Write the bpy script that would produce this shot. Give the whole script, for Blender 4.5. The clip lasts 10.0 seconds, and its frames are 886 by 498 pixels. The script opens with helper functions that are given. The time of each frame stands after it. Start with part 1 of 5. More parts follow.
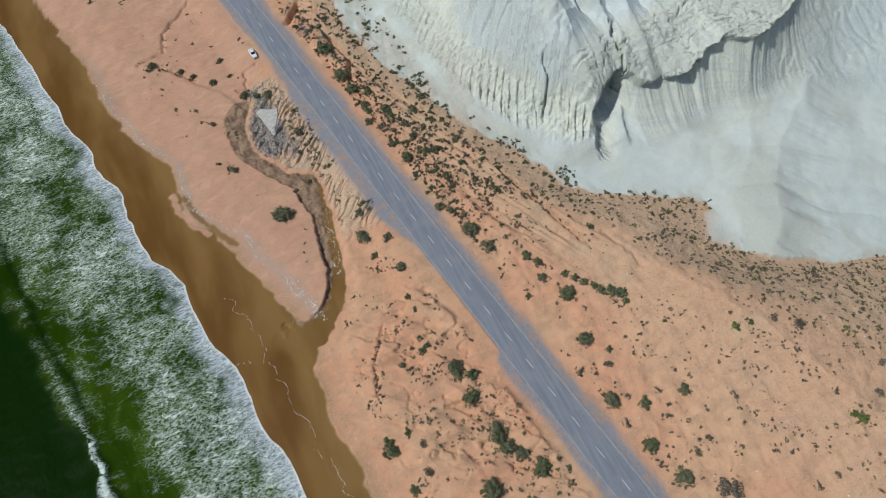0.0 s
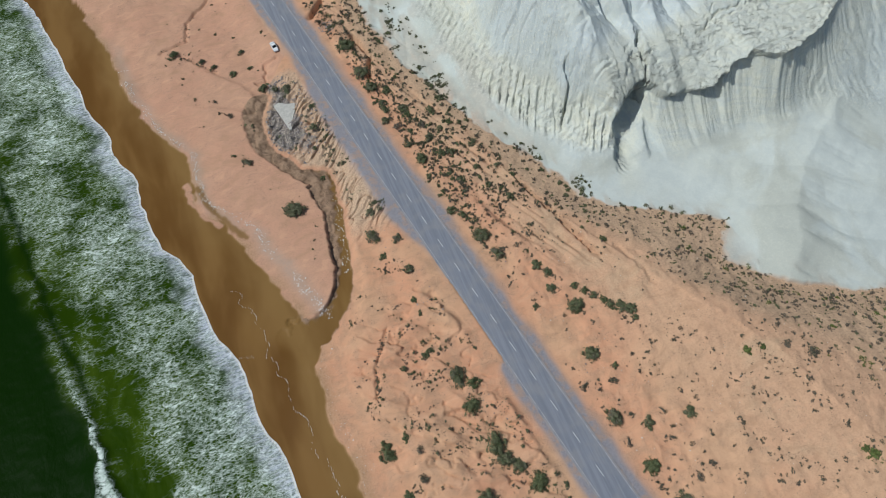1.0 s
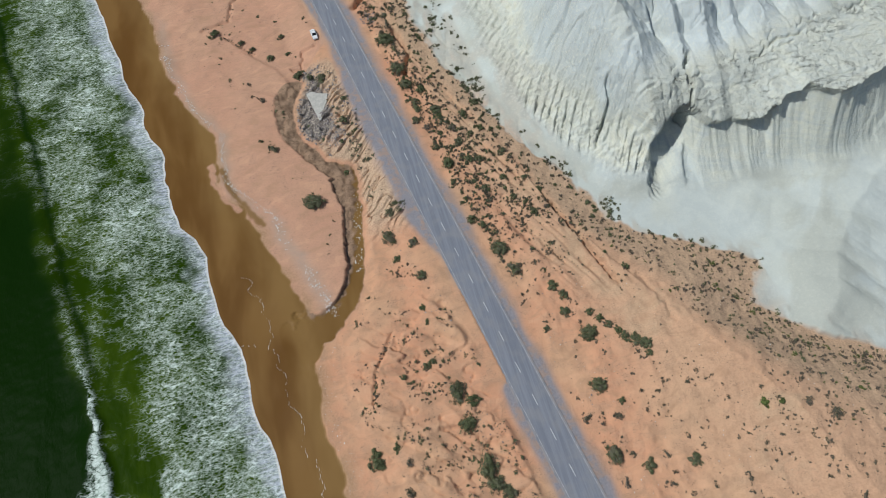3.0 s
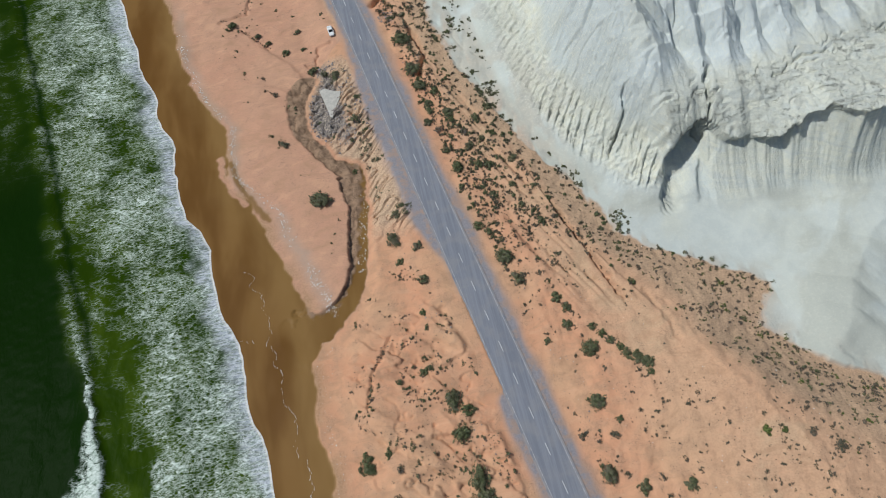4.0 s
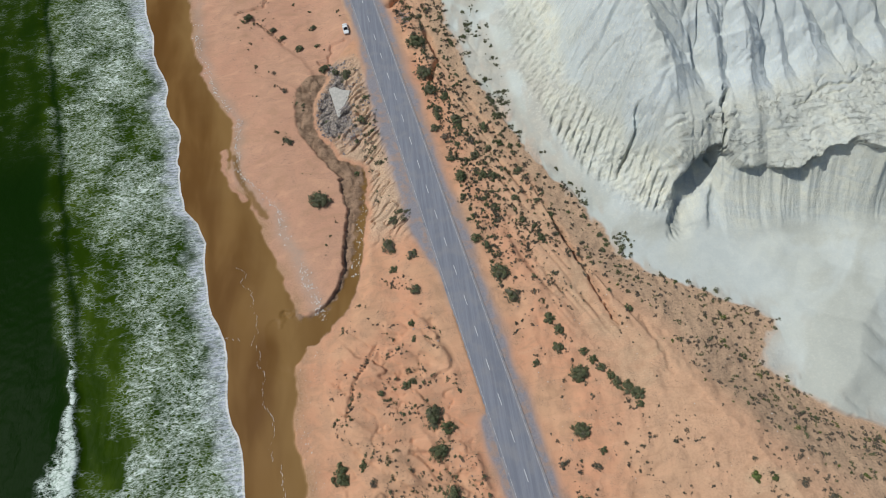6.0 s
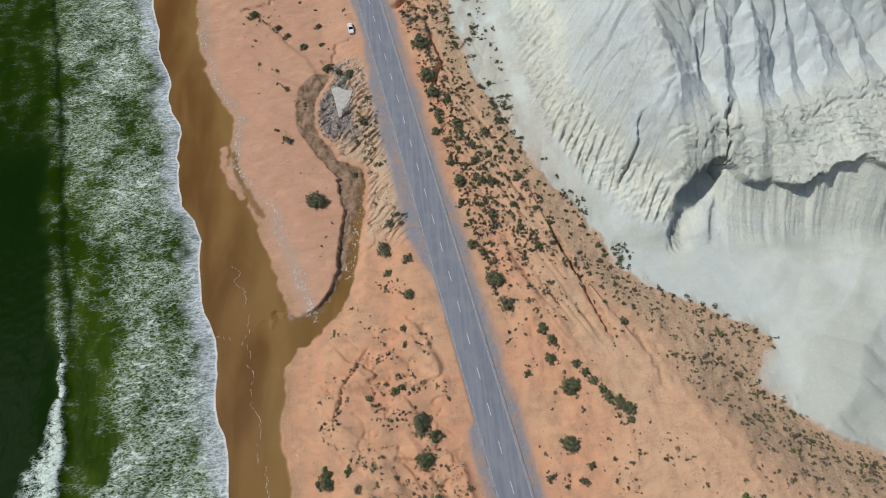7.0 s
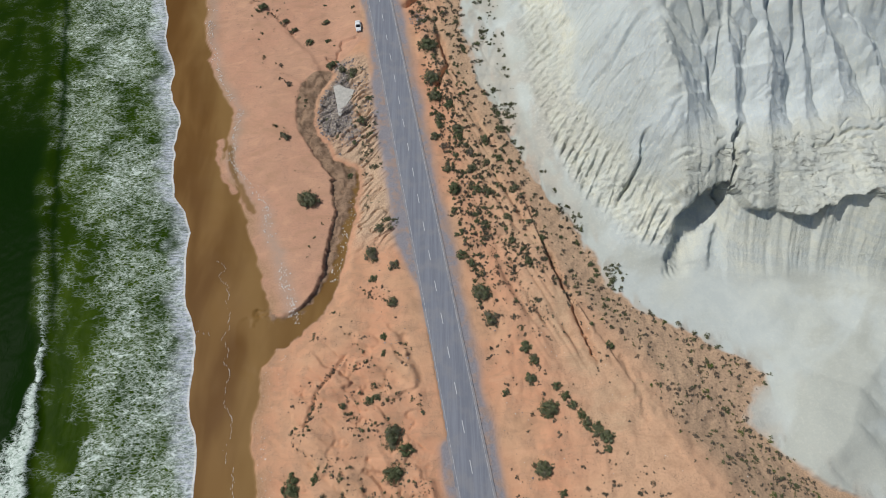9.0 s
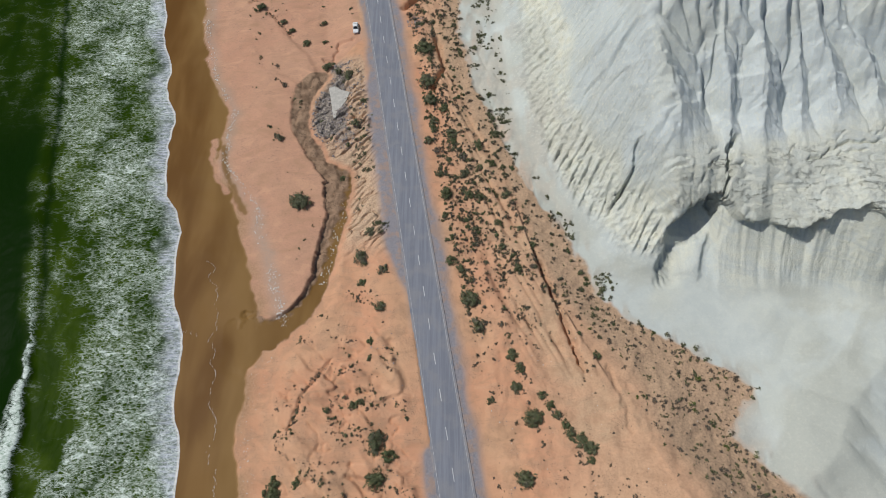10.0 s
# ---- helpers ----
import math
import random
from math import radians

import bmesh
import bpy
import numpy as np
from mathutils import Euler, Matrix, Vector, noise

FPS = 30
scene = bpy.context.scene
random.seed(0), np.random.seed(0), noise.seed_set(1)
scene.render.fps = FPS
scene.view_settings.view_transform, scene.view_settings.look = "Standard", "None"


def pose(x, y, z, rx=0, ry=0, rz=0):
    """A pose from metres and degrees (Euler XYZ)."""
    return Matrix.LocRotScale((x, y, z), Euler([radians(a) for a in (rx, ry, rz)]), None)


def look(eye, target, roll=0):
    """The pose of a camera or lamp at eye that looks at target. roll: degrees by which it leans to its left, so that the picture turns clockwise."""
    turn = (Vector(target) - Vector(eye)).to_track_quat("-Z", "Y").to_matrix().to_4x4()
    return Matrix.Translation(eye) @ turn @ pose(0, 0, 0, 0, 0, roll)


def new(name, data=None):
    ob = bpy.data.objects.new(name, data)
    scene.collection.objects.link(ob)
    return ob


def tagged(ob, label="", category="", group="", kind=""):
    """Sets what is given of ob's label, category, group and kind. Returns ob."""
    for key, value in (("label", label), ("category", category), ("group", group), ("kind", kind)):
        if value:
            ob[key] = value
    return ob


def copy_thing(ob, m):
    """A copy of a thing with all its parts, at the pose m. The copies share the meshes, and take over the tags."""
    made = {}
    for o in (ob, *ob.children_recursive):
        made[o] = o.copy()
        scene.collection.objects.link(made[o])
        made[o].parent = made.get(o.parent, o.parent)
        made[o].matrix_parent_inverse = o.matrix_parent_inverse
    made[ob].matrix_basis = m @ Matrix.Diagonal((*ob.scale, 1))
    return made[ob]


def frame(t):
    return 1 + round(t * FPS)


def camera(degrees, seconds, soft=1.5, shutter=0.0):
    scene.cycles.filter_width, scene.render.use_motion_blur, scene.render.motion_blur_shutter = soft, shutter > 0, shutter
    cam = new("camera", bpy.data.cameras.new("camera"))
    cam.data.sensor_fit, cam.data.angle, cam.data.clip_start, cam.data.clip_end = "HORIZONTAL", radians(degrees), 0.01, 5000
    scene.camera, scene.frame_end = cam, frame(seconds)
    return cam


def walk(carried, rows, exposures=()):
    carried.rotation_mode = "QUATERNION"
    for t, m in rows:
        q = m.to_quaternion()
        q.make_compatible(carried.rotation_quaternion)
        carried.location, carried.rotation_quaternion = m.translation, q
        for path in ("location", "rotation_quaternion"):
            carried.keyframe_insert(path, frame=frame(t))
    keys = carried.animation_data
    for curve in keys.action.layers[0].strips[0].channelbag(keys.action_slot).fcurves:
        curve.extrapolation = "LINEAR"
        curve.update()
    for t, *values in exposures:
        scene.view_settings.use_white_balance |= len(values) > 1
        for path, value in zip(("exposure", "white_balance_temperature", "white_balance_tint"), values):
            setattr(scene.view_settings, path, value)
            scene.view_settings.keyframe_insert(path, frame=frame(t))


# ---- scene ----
# The flight: seconds, place, heading and tilt of a gimballed camera held level.
cam = camera(75.54, 10.0, soft=0.6)
PATH = [
    (0, -0.00, 0.00, 150.00, -26.12, -62.49),
    (0.5, 1.24, 0.57, 149.71, -24.29, -62.57),
    (1, 2.74, 1.25, 149.30, -22.59, -62.65),
    (1.5, 4.29, 2.04, 148.83, -20.99, -62.77),
    (2, 5.69, 3.03, 148.29, -19.21, -62.91),
    (2.5, 7.13, 3.96, 147.82, -17.44, -63.07),
    (4, 12.12, 6.53, 146.57, -12.38, -63.35),
    (4.5, 13.98, 7.29, 146.26, -11.09, -63.40),
    (5, 15.88, 8.13, 145.81, -9.91, -63.43),
    (5.5, 17.80, 8.97, 145.35, -8.81, -63.48),
    (7, 23.82, 11.55, 144.14, -5.56, -63.58),
    (7.5, 25.85, 12.44, 143.65, -4.48, -63.64),
    (8, 27.93, 13.45, 143.15, -3.37, -63.69),
    (8.5, 29.98, 14.49, 142.79, -2.31, -63.80),
    (9, 32.16, 15.46, 142.49, -1.38, -63.87),
    (9.5, 34.32, 16.26, 142.43, -0.63, -63.91),
    (10, 36.54, 17.04, 142.54, 0.00, -63.90),
]
walk(cam, [(t, pose(x, y, z, 90 + pitch, 0, yaw)) for t, x, y, z, yaw, pitch in PATH],
     exposures=[(0, -0.09, 6080, 4.8), (2.5, -0.05, 6140, 5.4), (5, -0.03, 6270, 6.8), (8, -0.04, 6390, 8.2), (10, -0.08, 6440, 8.8)])

# ---- light ----
SUN_WAY = Vector((-0.58, 0.17, 0.80)).normalized()
world = bpy.data.worlds.new("sky")
scene.world = world
world.use_nodes = True
sky = world.node_tree.nodes.new("ShaderNodeTexSky")
sky.sky_type = "NISHITA"
sky.sun_disc = False
sky.sun_elevation = math.asin(SUN_WAY.z)
sky.sun_rotation = math.atan2(SUN_WAY.x, SUN_WAY.y)
world.node_tree.links.new(sky.outputs[0], world.node_tree.nodes["Background"].inputs[0])
world.node_tree.nodes["Background"].inputs[1].default_value = 0.065
sun = new("sun", bpy.data.lights.new("sun", "SUN"))
sun.data.energy = 3.25
sun.data.angle = radians(0.55)
sun.data.color = (1.0, 0.975, 0.93)
sun.matrix_world = look(SUN_WAY * 300, (0, 0, 0))


# ---- shared numeric helpers ----
def smooth(a, b, v):
    k = np.clip((v - a) / (b - a), 0, 1)
    return k * k * (3 - 2 * k)


def mix(a, b, k):
    return a + (b - a) * k


def lattice(ix, iy, seed):
    h = (ix.astype(np.int64) * 374761393 + iy.astype(np.int64) * 668265263 + seed * 974634777) & 0xFFFFFFFF
    h = ((h ^ (h >> 13)) * 1274126177) & 0xFFFFFFFF
    return ((h ^ (h >> 16)) & 0xFFFFFF) / float(0xFFFFFF)


def vnoise(x, y, seed=0):
    """Smooth value noise, -1 to 1."""
    x, y = np.asarray(x, float), np.asarray(y, float)
    ix, iy = np.floor(x), np.floor(y)
    fx, fy = x - ix, y - iy
    fx, fy = fx * fx * fx * (fx * (fx * 6 - 15) + 10), fy * fy * fy * (fy * (fy * 6 - 15) + 10)
    a, b = lattice(ix, iy, seed), lattice(ix + 1, iy, seed)
    c, d = lattice(ix, iy + 1, seed), lattice(ix + 1, iy + 1, seed)
    return 2 * mix(mix(a, b, fx), mix(c, d, fx), fy) - 1


def fbm(x, y, octaves=4, seed=0, gain=0.5):
    total, amp = 0.0, 1.0
    for k in range(octaves):
        total = total + amp * vnoise(np.asarray(x) * 2 ** k + 17.3 * k, np.asarray(y) * 2 ** k - 9.1 * k, seed + k)
        amp *= gain
    return total


def ridged(x, y, octaves=3, seed=0):
    """Sharp valleys between rounded crests, 0 (valley) to about 1."""
    total, amp, norm = 0.0, 1.0, 0.0
    for k in range(octaves):
        total = total + amp * np.abs(vnoise(np.asarray(x) * 2 ** k + 5.7 * k, np.asarray(y) * 2 ** k + 3.3 * k, seed + k))
        norm += amp
        amp *= 0.5
    return np.minimum(total / norm * 1.6, 1.2)


def beside(x, y, line):
    """Distance to a polyline, positive to the right of its way, and the length along it."""
    best = np.full(np.shape(x), 1e9)
    sign, along = np.ones(np.shape(x)), np.zeros(np.shape(x))
    run = 0.0
    for (ax, ay), (bx, by) in zip(line[:-1], line[1:]):
        ex, ey = bx - ax, by - ay
        size = math.hypot(ex, ey)
        k = np.clip(((x - ax) * ex + (y - ay) * ey) / size ** 2, 0, 1)
        gap = np.hypot(x - ax - k * ex, y - ay - k * ey)
        near = gap < best
        best = np.where(near, gap, best)
        sign = np.where(near, np.where((x - ax) * ey - (y - ay) * ex >= 0, 1.0, -1.0), sign)
        along = np.where(near, run + k * size, along)
        run += size
    return best * sign, along


def curve_at(y, table):
    """x (or z) as a smooth-ish function of y, from rows (y, value) in rising y."""
    ys, vs = zip(*table)
    return np.interp(y, ys, vs)


# ---- plan of the coast ----
SWASH = [(-400, 60), (-40, -14), (23, -24.5), (34, -26), (51, -30.5), (62, -31.5), (70, -35), (81, -36.5), (92, -36.5), (99, -39),
         (104, -43), (121, -47.5), (134, -48.5), (150, -53), (167, -57.5), (187, -61.5), (199, -64), (240, -76), (600, -180)]
DRY = [(-400, 76), (-40, 0), (17, -11), (26, -11), (34, -13.2), (46, -13.1), (53, -13), (57, -10), (63, -10), (68, -13), (78, -15), (92, -21), (105, -25), (112, -29.5),
       (119, -31), (134, -30.9), (147, -38), (167, -44.5), (184, -46.5), (240, -60), (600, -164)]
CREST = [(-400, 150), (-40, 108), (10, 94), (23, 87), (37, 80.5), (53, 73.5), (76, 62), (107, 54), (150, 36), (200, 34), (600, 0)]
CREST_Z = [(-400, 17), (-40, 16.5), (10, 15), (23, 14.2), (37, 11), (53, 8), (76, 6), (107, 5), (150, 4.6), (600, 4.6)]
FOOT = [(-400, 700), (-60, 330), (0, 175), (10.6, 145), (14, 133), (21.5, 118.5), (28.5, 110.5), (33, 105), (36.3, 102.3), (40, 104.5), (44.5, 109), (47, 111), (51, 108), (53.7, 102.7), (57.7, 96.6), (61.6, 89.6), (65.3, 82.5), (71.4, 77), (78, 74.5), (91, 68),
        (99.5, 63), (117, 55), (137, 49.5), (150, 43.5), (180, 42), (240, 36), (600, 10)]
STREAM = [(-2.8, 147.3), (-6.6, 143.1), (-7.8, 137), (-7.8, 132.3), (-7.2, 127.6), (-4.9, 122.7), (-1.9, 118.2), (0.6, 113.5), (5.7, 109.9), (5.9, 105.8), (5.8, 101.8), (6.6, 97.3),
          (5.8, 92.5), (4.9, 87.2), (4.1, 81.6), (3.4, 76.9), (1.5, 71.5), (-1.4, 66.9), (-5.3, 63.8), (-9.5, 62.2), (-13.2, 61.9), (-18, 61)]
STREAM_HALF = [(0, 2.4), (5.5, 3.4), (11.8, 2.8), (16.5, 2.6), (21, 2.2), (26.5, 2.2), (30.9, 2.3), (36.2, 1.7), (42.4, 3.1), (46.5, 3.8), (50.5, 3.7), (55.1, 2.4), (65.3, 2.6), (71, 2.5),
               (75.8, 2.0), (81.5, 2.4), (86.9, 2.6), (91.9, 2.8), (96.4, 4.1), (100.1, 5.7), (106, 7)]
TOE = [(44, 600), (48, 240), (51, 180), (54, 150), (57, 125), (62, 108), (69, 93), (80, 80), (92, 72.5), (104, 70), (125, 69), (160, 64), (220, 40), (420, -60)]
LIP = [(60, 96), (84, 89), (94.6, 86.9), (97.3, 88.5), (100, 90.6), (103.3, 92.2), (105.8, 92.8), (107.6, 91.7), (109.8, 89.3), (113, 86.5), (116.1, 86.1), (118.8, 87.2), (120.6, 85),
       (123.9, 83.6), (125.6, 83.4), (128.5, 84.6), (130.3, 84.4), (132.6, 86.1), (133.9, 85.5), (135.8, 85.2), (138, 86.5), (139.9, 84), (145, 81), (150, 81.5), (163, 86), (180, 96), (400, 180)]
LIP_Z = [(60, 8), (84, 10), (94.6, 14), (100, 16.5), (107.6, 20), (110, 18), (113, 16.5), (119, 16.5), (125.6, 18.5), (130, 21.5), (134, 24), (138, 26), (400, 27)]
FLOOR_Z = [(60, 7), (84, 9), (92, 10), (96, 9.0), (104, 11.5), (108, 16.5), (112, 14.5), (119, 15), (126, 16.3), (134, 21.6), (140, 24.3), (145, 24.8), (400, 26)]
OVERHANG = [(60, 0), (91, 0), (95, 0.8), (98, 2.4), (103, 4.2), (106.6, 4.2), (108, 1.2), (110, 0.1), (112, 0.3), (113.4, 1.0), (116, 1.1), (118.5, 0.1), (120, 0.6), (121.6, 1.5), (123, 0.7),
            (125, 2.0), (128, 2.2), (130, 1.0), (132, 0.2), (133.4, 1.0), (136, 1.5), (138, 0.1), (139.5, 0.9), (144, 0.6), (147, 0.3), (152, 0.6), (163, 0.4), (180, 0), (400, 0)]
BREAK = [(60, 92), (87.8, 97.1), (93.7, 98.8), (102.1, 98.4), (110.6, 98.8), (116.7, 97.8), (125.2, 100.8), (130.8, 100.5), (138.8, 103.6), (146.1, 104), (170, 110), (400, 190)]
# valleys of the fluted slope, from head to foot, with the height of the head over the main valley
GULLIES = [([(79, 175), (83.1, 134.2), (84.5, 130), (85.3, 125.5), (87.9, 119.6), (86.8, 105.3), (86.5, 96)], 0), ([(80.5, 136), (82.2, 130.5), (83.6, 125.5), (85.3, 120.8), (87.7, 116.6)], 2.5),
           ([(88.4, 137), (87.6, 133.8), (85.9, 129), (85.7, 126.9)], 2.5), ([(91.0, 132), (90.2, 128.7), (89.4, 124.9), (88.8, 119.6), (88, 117.8)], 2.2),
           ([(86, 160), (89.7, 134.2), (91.5, 130.5), (95.1, 126), (98.5, 122), (102.8, 118.4)], 2.5), ([(89, 178), (92.4, 134.2), (97.7, 130), (101.4, 126.5), (104.1, 120.8), (105.3, 113.6), (106, 98)], 0),
           ([(94, 160), (97.3, 134.2), (100.1, 129.2), (102, 126)], 2.5), ([(99.6, 150), (100.9, 134.2), (103.1, 129.6), (102.1, 126.9)], 2.5), ([(108.4, 136), (107.6, 132.6), (105.9, 128.7), (105.8, 122), (104.5, 118.4)], 2.2),
           ([(106.5, 160), (109, 131.8), (111.5, 129.2), (113, 127.8), (112.8, 125.5)], 1.5), ([(108.2, 130), (109, 127.8), (111.6, 123.2), (113.4, 115.9), (112.2, 108.3), (112, 98)], 0.8),
           ([(112, 170), (114, 134.2), (115.2, 130), (113.3, 126.9), (112.9, 122)], 0.8), ([(116, 175), (118.4, 134.2), (120.7, 129.2), (123.4, 124.3), (125.4, 118.4), (123.4, 108.3), (123, 98)], 0),
           ([(122.8, 160), (124.6, 134.2), (126, 129.2), (125, 126), (124.6, 122)], 2.2), ([(125, 170), (127.5, 134.2), (128.9, 128.3), (130, 123.2), (131.1, 117.2), (131.5, 100)], 0.4),
           ([(128, 175), (134.5, 132.6), (138.8, 127.4), (140.9, 123.2), (142.8, 119.6), (143.1, 112.9), (143, 100)], 0), ([(132, 175), (139.9, 133), (144.9, 129.2), (148, 126.9), (151.2, 120.8), (153, 104)], 0.4),
           ([(146, 175), (154, 138), (160, 128), (164, 110)], 0), ([(160, 175), (168, 138), (174, 128), (178, 112)], 0)]
SPUR = [(106, 15), (113, 23.2), (116.6, 26.9), (123.9, 33.1), (127.1, 38.8), (129.9, 42.6), (136.8, 48.6), (150, 58), (180, 78)]
CRACKS = [([(34.1, 161), (35.9, 153.4), (37.0, 149.4), (35.1, 144.0), (33.5, 140.8)], 2.4, 0.9), ([(20.9, 175.5), (24.3, 176.8), (25.8, 179.1), (30, 184)], 2.2, 1.0),
          ([(-6.1, 206.1), (-13.5, 199), (-19, 192.9), (-20.7, 183.4), (-26, 182), (-30.6, 181.8)], 0.8, 0.55), ([(-24, 177), (-20.6, 173.7), (-13.9, 165.3)], 0.7, 0.5),
          ([(0.5, 38.6), (1.5, 42.6), (2.2, 45.2), (3.7, 47.9), (5.8, 50.5), (8.8, 54.6)], 0.7, 0.4), ([(23.3, 58.3), (26.3, 52.5), (27.9, 47.1)], 0.4, 1.2),
          ([(49.6, 86.4), (54.2, 71.5), (58.6, 62.3)], 0.7, 0.6), ([(75.7, 51.7), (77.7, 44.7), (78.9, 37)], 0.5, 0.8), ([(-2.5, 155), (0.8, 153.5), (1.5, 157.5), (2.5, 161), (7, 161.5)], 0.9, 0.45),
          ([(107.6, 91.7), (106.7, 94.1), (108.1, 97.3), (108.1, 102.6), (110.7, 105.7)], 2.6, 0.75), ([(87.4, 107.5), (87.4, 104.4), (87, 102.9), (85.8, 100.9), (84.1, 98.3)], 2.8, 0.6),
          ([(109.5, 107), (109.6, 103.5), (108.2, 100.5)], 1.6, 0.45)]
DUNES = [([(20.5, 60), (23.8, 54.3), (25.6, 49.8), (27.9, 45.3)], 0.9), ([(5, 45), (9.6, 40.4), (14.7, 34.6), (19.7, 29), (21.9, 23.8)], 0.9), ([(9, 47), (14, 42), (19, 36.5)], 0.6),
         ([(1, 37), (7, 32), (13, 25), (17, 17)], 0.8), ([(3, 27), (9, 20), (14, 11), (17, 2)], 0.8), ([(27, 30), (30, 22), (32, 12)], 0.7), ([(-20, 150), (-10, 143.5), (-4, 137)], 0.8), ([(-16, 165), (-9, 156), (-4, 147.5)], 0.9)]
CRACK = [(60.5, 84), (62.4, 79.2), (64.4, 72), (67, 63.6), (68.6, 57), (70.7, 50.8)]
BAR = [(-32.8, 123), (-32.2, 116.5), (-29.8, 111), (-26.0, 105)]
CHANNEL = [(-29.8, 121), (-28.6, 115), (-26.0, 108.5), (-22.8, 102.5), (-20, 98)]
ROAD_Z = 4.4


def grooves(u, v, seed, width):
    """Thin wandering lines: 1 on a line, 0 off it."""
    return np.exp(-np.abs(vnoise(u, v, seed)) / width)


def lean_saw(p):
    """0 in a sharp valley, 1 on a sharp crest, with one steep and one gentle side."""
    u = p - np.floor(p)
    return np.where(u < 0.3, u / 0.3, (1 - u) / 0.7)


def road_x(y):
    return 43.4 - 0.163 * np.asarray(y, float)


def land(X, Y):
    """Height of the land and the masks of its soils, at plan places X, Y."""
    m = {}
    dr = (X - road_x(Y)) * 0.987
    xs = curve_at(Y, SWASH) + 1.2 * vnoise(Y / 11, Y * 0, 3) + 0.25 * vnoise(Y / 2.9, Y * 0, 4)
    xd = curve_at(Y, DRY) + 1.0 * vnoise(Y / 5, X / 14, 5) + 0.5 * vnoise(Y / 1.7, X / 5, 6)
    rough = fbm(X / 9, Y / 9, 4, 11)
    # beach
    wet = 0.10 + 0.5 * smooth(0, 1, (X - xs) / np.maximum(xd - xs, 3)) + 0.05 * fbm(X / 6, Y / 6, 2, 8) * smooth(1, 8, X - xs)
    sea_bed = 0.10 - 0.07 * np.maximum(xs - X, 0)
    dry = 0.72 + 1.25 * smooth(0, 16, X - xd) + 0.10 * rough
    south = 1 - smooth(52, 66, Y)
    dunes = 2.0 * smooth(4, 26, X - xd) * (0.65 + 0.5 * fbm(X / 13 + Y / 30, Y / 7, 3, 21))
    dry = dry + south * dunes
    north = smooth(140, 165, Y)
    dry = dry + north * 0.5 * fbm(X / 12, Y / 12, 3, 31)
    z = np.where(X < xs, np.maximum(sea_bed, -9), mix(wet, dry, smooth(-0.25, 0.35, X - xd)))
    m["wet"] = 1 - smooth(-0.3, 0.5, X - xd)
    m["shore"] = smooth(0.35, 1.0, (X - xs) / np.maximum(xd - xs, 3) + 0.10 * fbm(X / 7, Y / 12, 3, 16))
    wander = 0.5 * vnoise(X / 1.6, Y / 1.6, 15)
    m["wet"] = np.maximum(m["wet"], 0.85 * (1 - smooth(0.4, 1.4, np.abs(beside(X, Y, CHANNEL)[0]) + wander)))
    m["wet"] = m["wet"] * (1 - 0.9 * (1 - smooth(0.7, 1.5, np.abs(beside(X, Y, BAR)[0]) + wander)))
    # towards the road's bank
    z = mix(z, ROAD_Z - 0.25, smooth(-19, -8.2, dr))
    # the stream's cut
    ds, run = beside(X, Y, STREAM)
    ds = -ds
    half = np.interp(run, *zip(*STREAM_HALF))
    half = half * (1 + 0.13 * fbm(X / 3.0, Y / 3.0, 4, 41, 0.65))
    bed = np.interp(run, [0, 10, 38, 80, 110], [1.9, 1.1, 0.75, 0.45, 0.35]) + 0.12 * fbm(X / 2, Y / 2, 3, 42) * (1 - 0.9 * smooth(40, 52, run))
    # slumped earth under the steep western edge
    slump = np.interp(run, [0, 36, 42, 52, 56, 64, 74, 78, 90], [0.9, 0.9, 0.95, 0.9, 0.7, 0.55, 0.45, 0.25, 0.1])
    in_slump = smooth(0.12, -0.12, (ds + half) / (2 * half) - slump + 0.16 * fbm(X / 1.6, Y / 1.6, 3, 45))
    bed = bed + in_slump * (0.35 + 0.35 * vnoise(X / 2.2, Y / 2.6, 46))
    east = mix(5.5, 3.0, smooth(66, 84, Y))
    east = mix(east, 10.5, smooth(86, 108, Y) * (1 - smooth(148, 160, Y)))
    cut = np.where(ds > 0, smooth(0, 1, (ds - half) / east), smooth(0, 0.35, -ds - half + 0.15 * vnoise(X / 0.9, Y / 0.9, 47)))
    z = np.where(X > xs, mix(np.minimum(bed, z), z, cut), z)
    m["mud"] = (1 - smooth(-0.2, 0.5, np.where(ds > 0, (ds - half) * 1.4, -ds - half))) * (X > xd - 4)
    z = z - 0.7 * m["mud"] * grooves(X / 3.4, Y / 3.8, 43, 0.06) * (1 - smooth(40, 50, run) * (1 - in_slump)) + 0.25 * m["mud"] * np.round(1.5 * fbm(X / 3, Y / 4, 2, 44)) / 1.5 * np.maximum(in_slump, 1 - smooth(36, 44, run))
    m["stream_wet"] = m["mud"] * smooth(38, 46, run) * (1 - in_slump)
    # the eroded bank below the road, with ribs and broken stone
    bank = smooth(0.5, 3, ds - half) * smooth(-6.6, -8.4, dr) * smooth(80, 92, Y) * (1 - smooth(150, 157, Y))
    slant = (Y - 0.75 * X)
    z = z + bank * (0.75 * (0.6 + 0.6 * vnoise(X / 5, Y / 4, 54)) * lean_saw(slant / 2.9 + 0.8 * vnoise(X / 5, Y / 5, 51)) + 0.25 * fbm(X / 2, Y / 2, 3, 55) - 0.3 - 0.9 * grooves(slant / 2.2, (X + Y) / 9, 53, 0.06)) * (1 - smooth(146, 152, Y))
    z = z + bank * smooth(116, 126, Y) * 0.4 * fbm(X / 1.3, Y / 1.3, 3, 52)
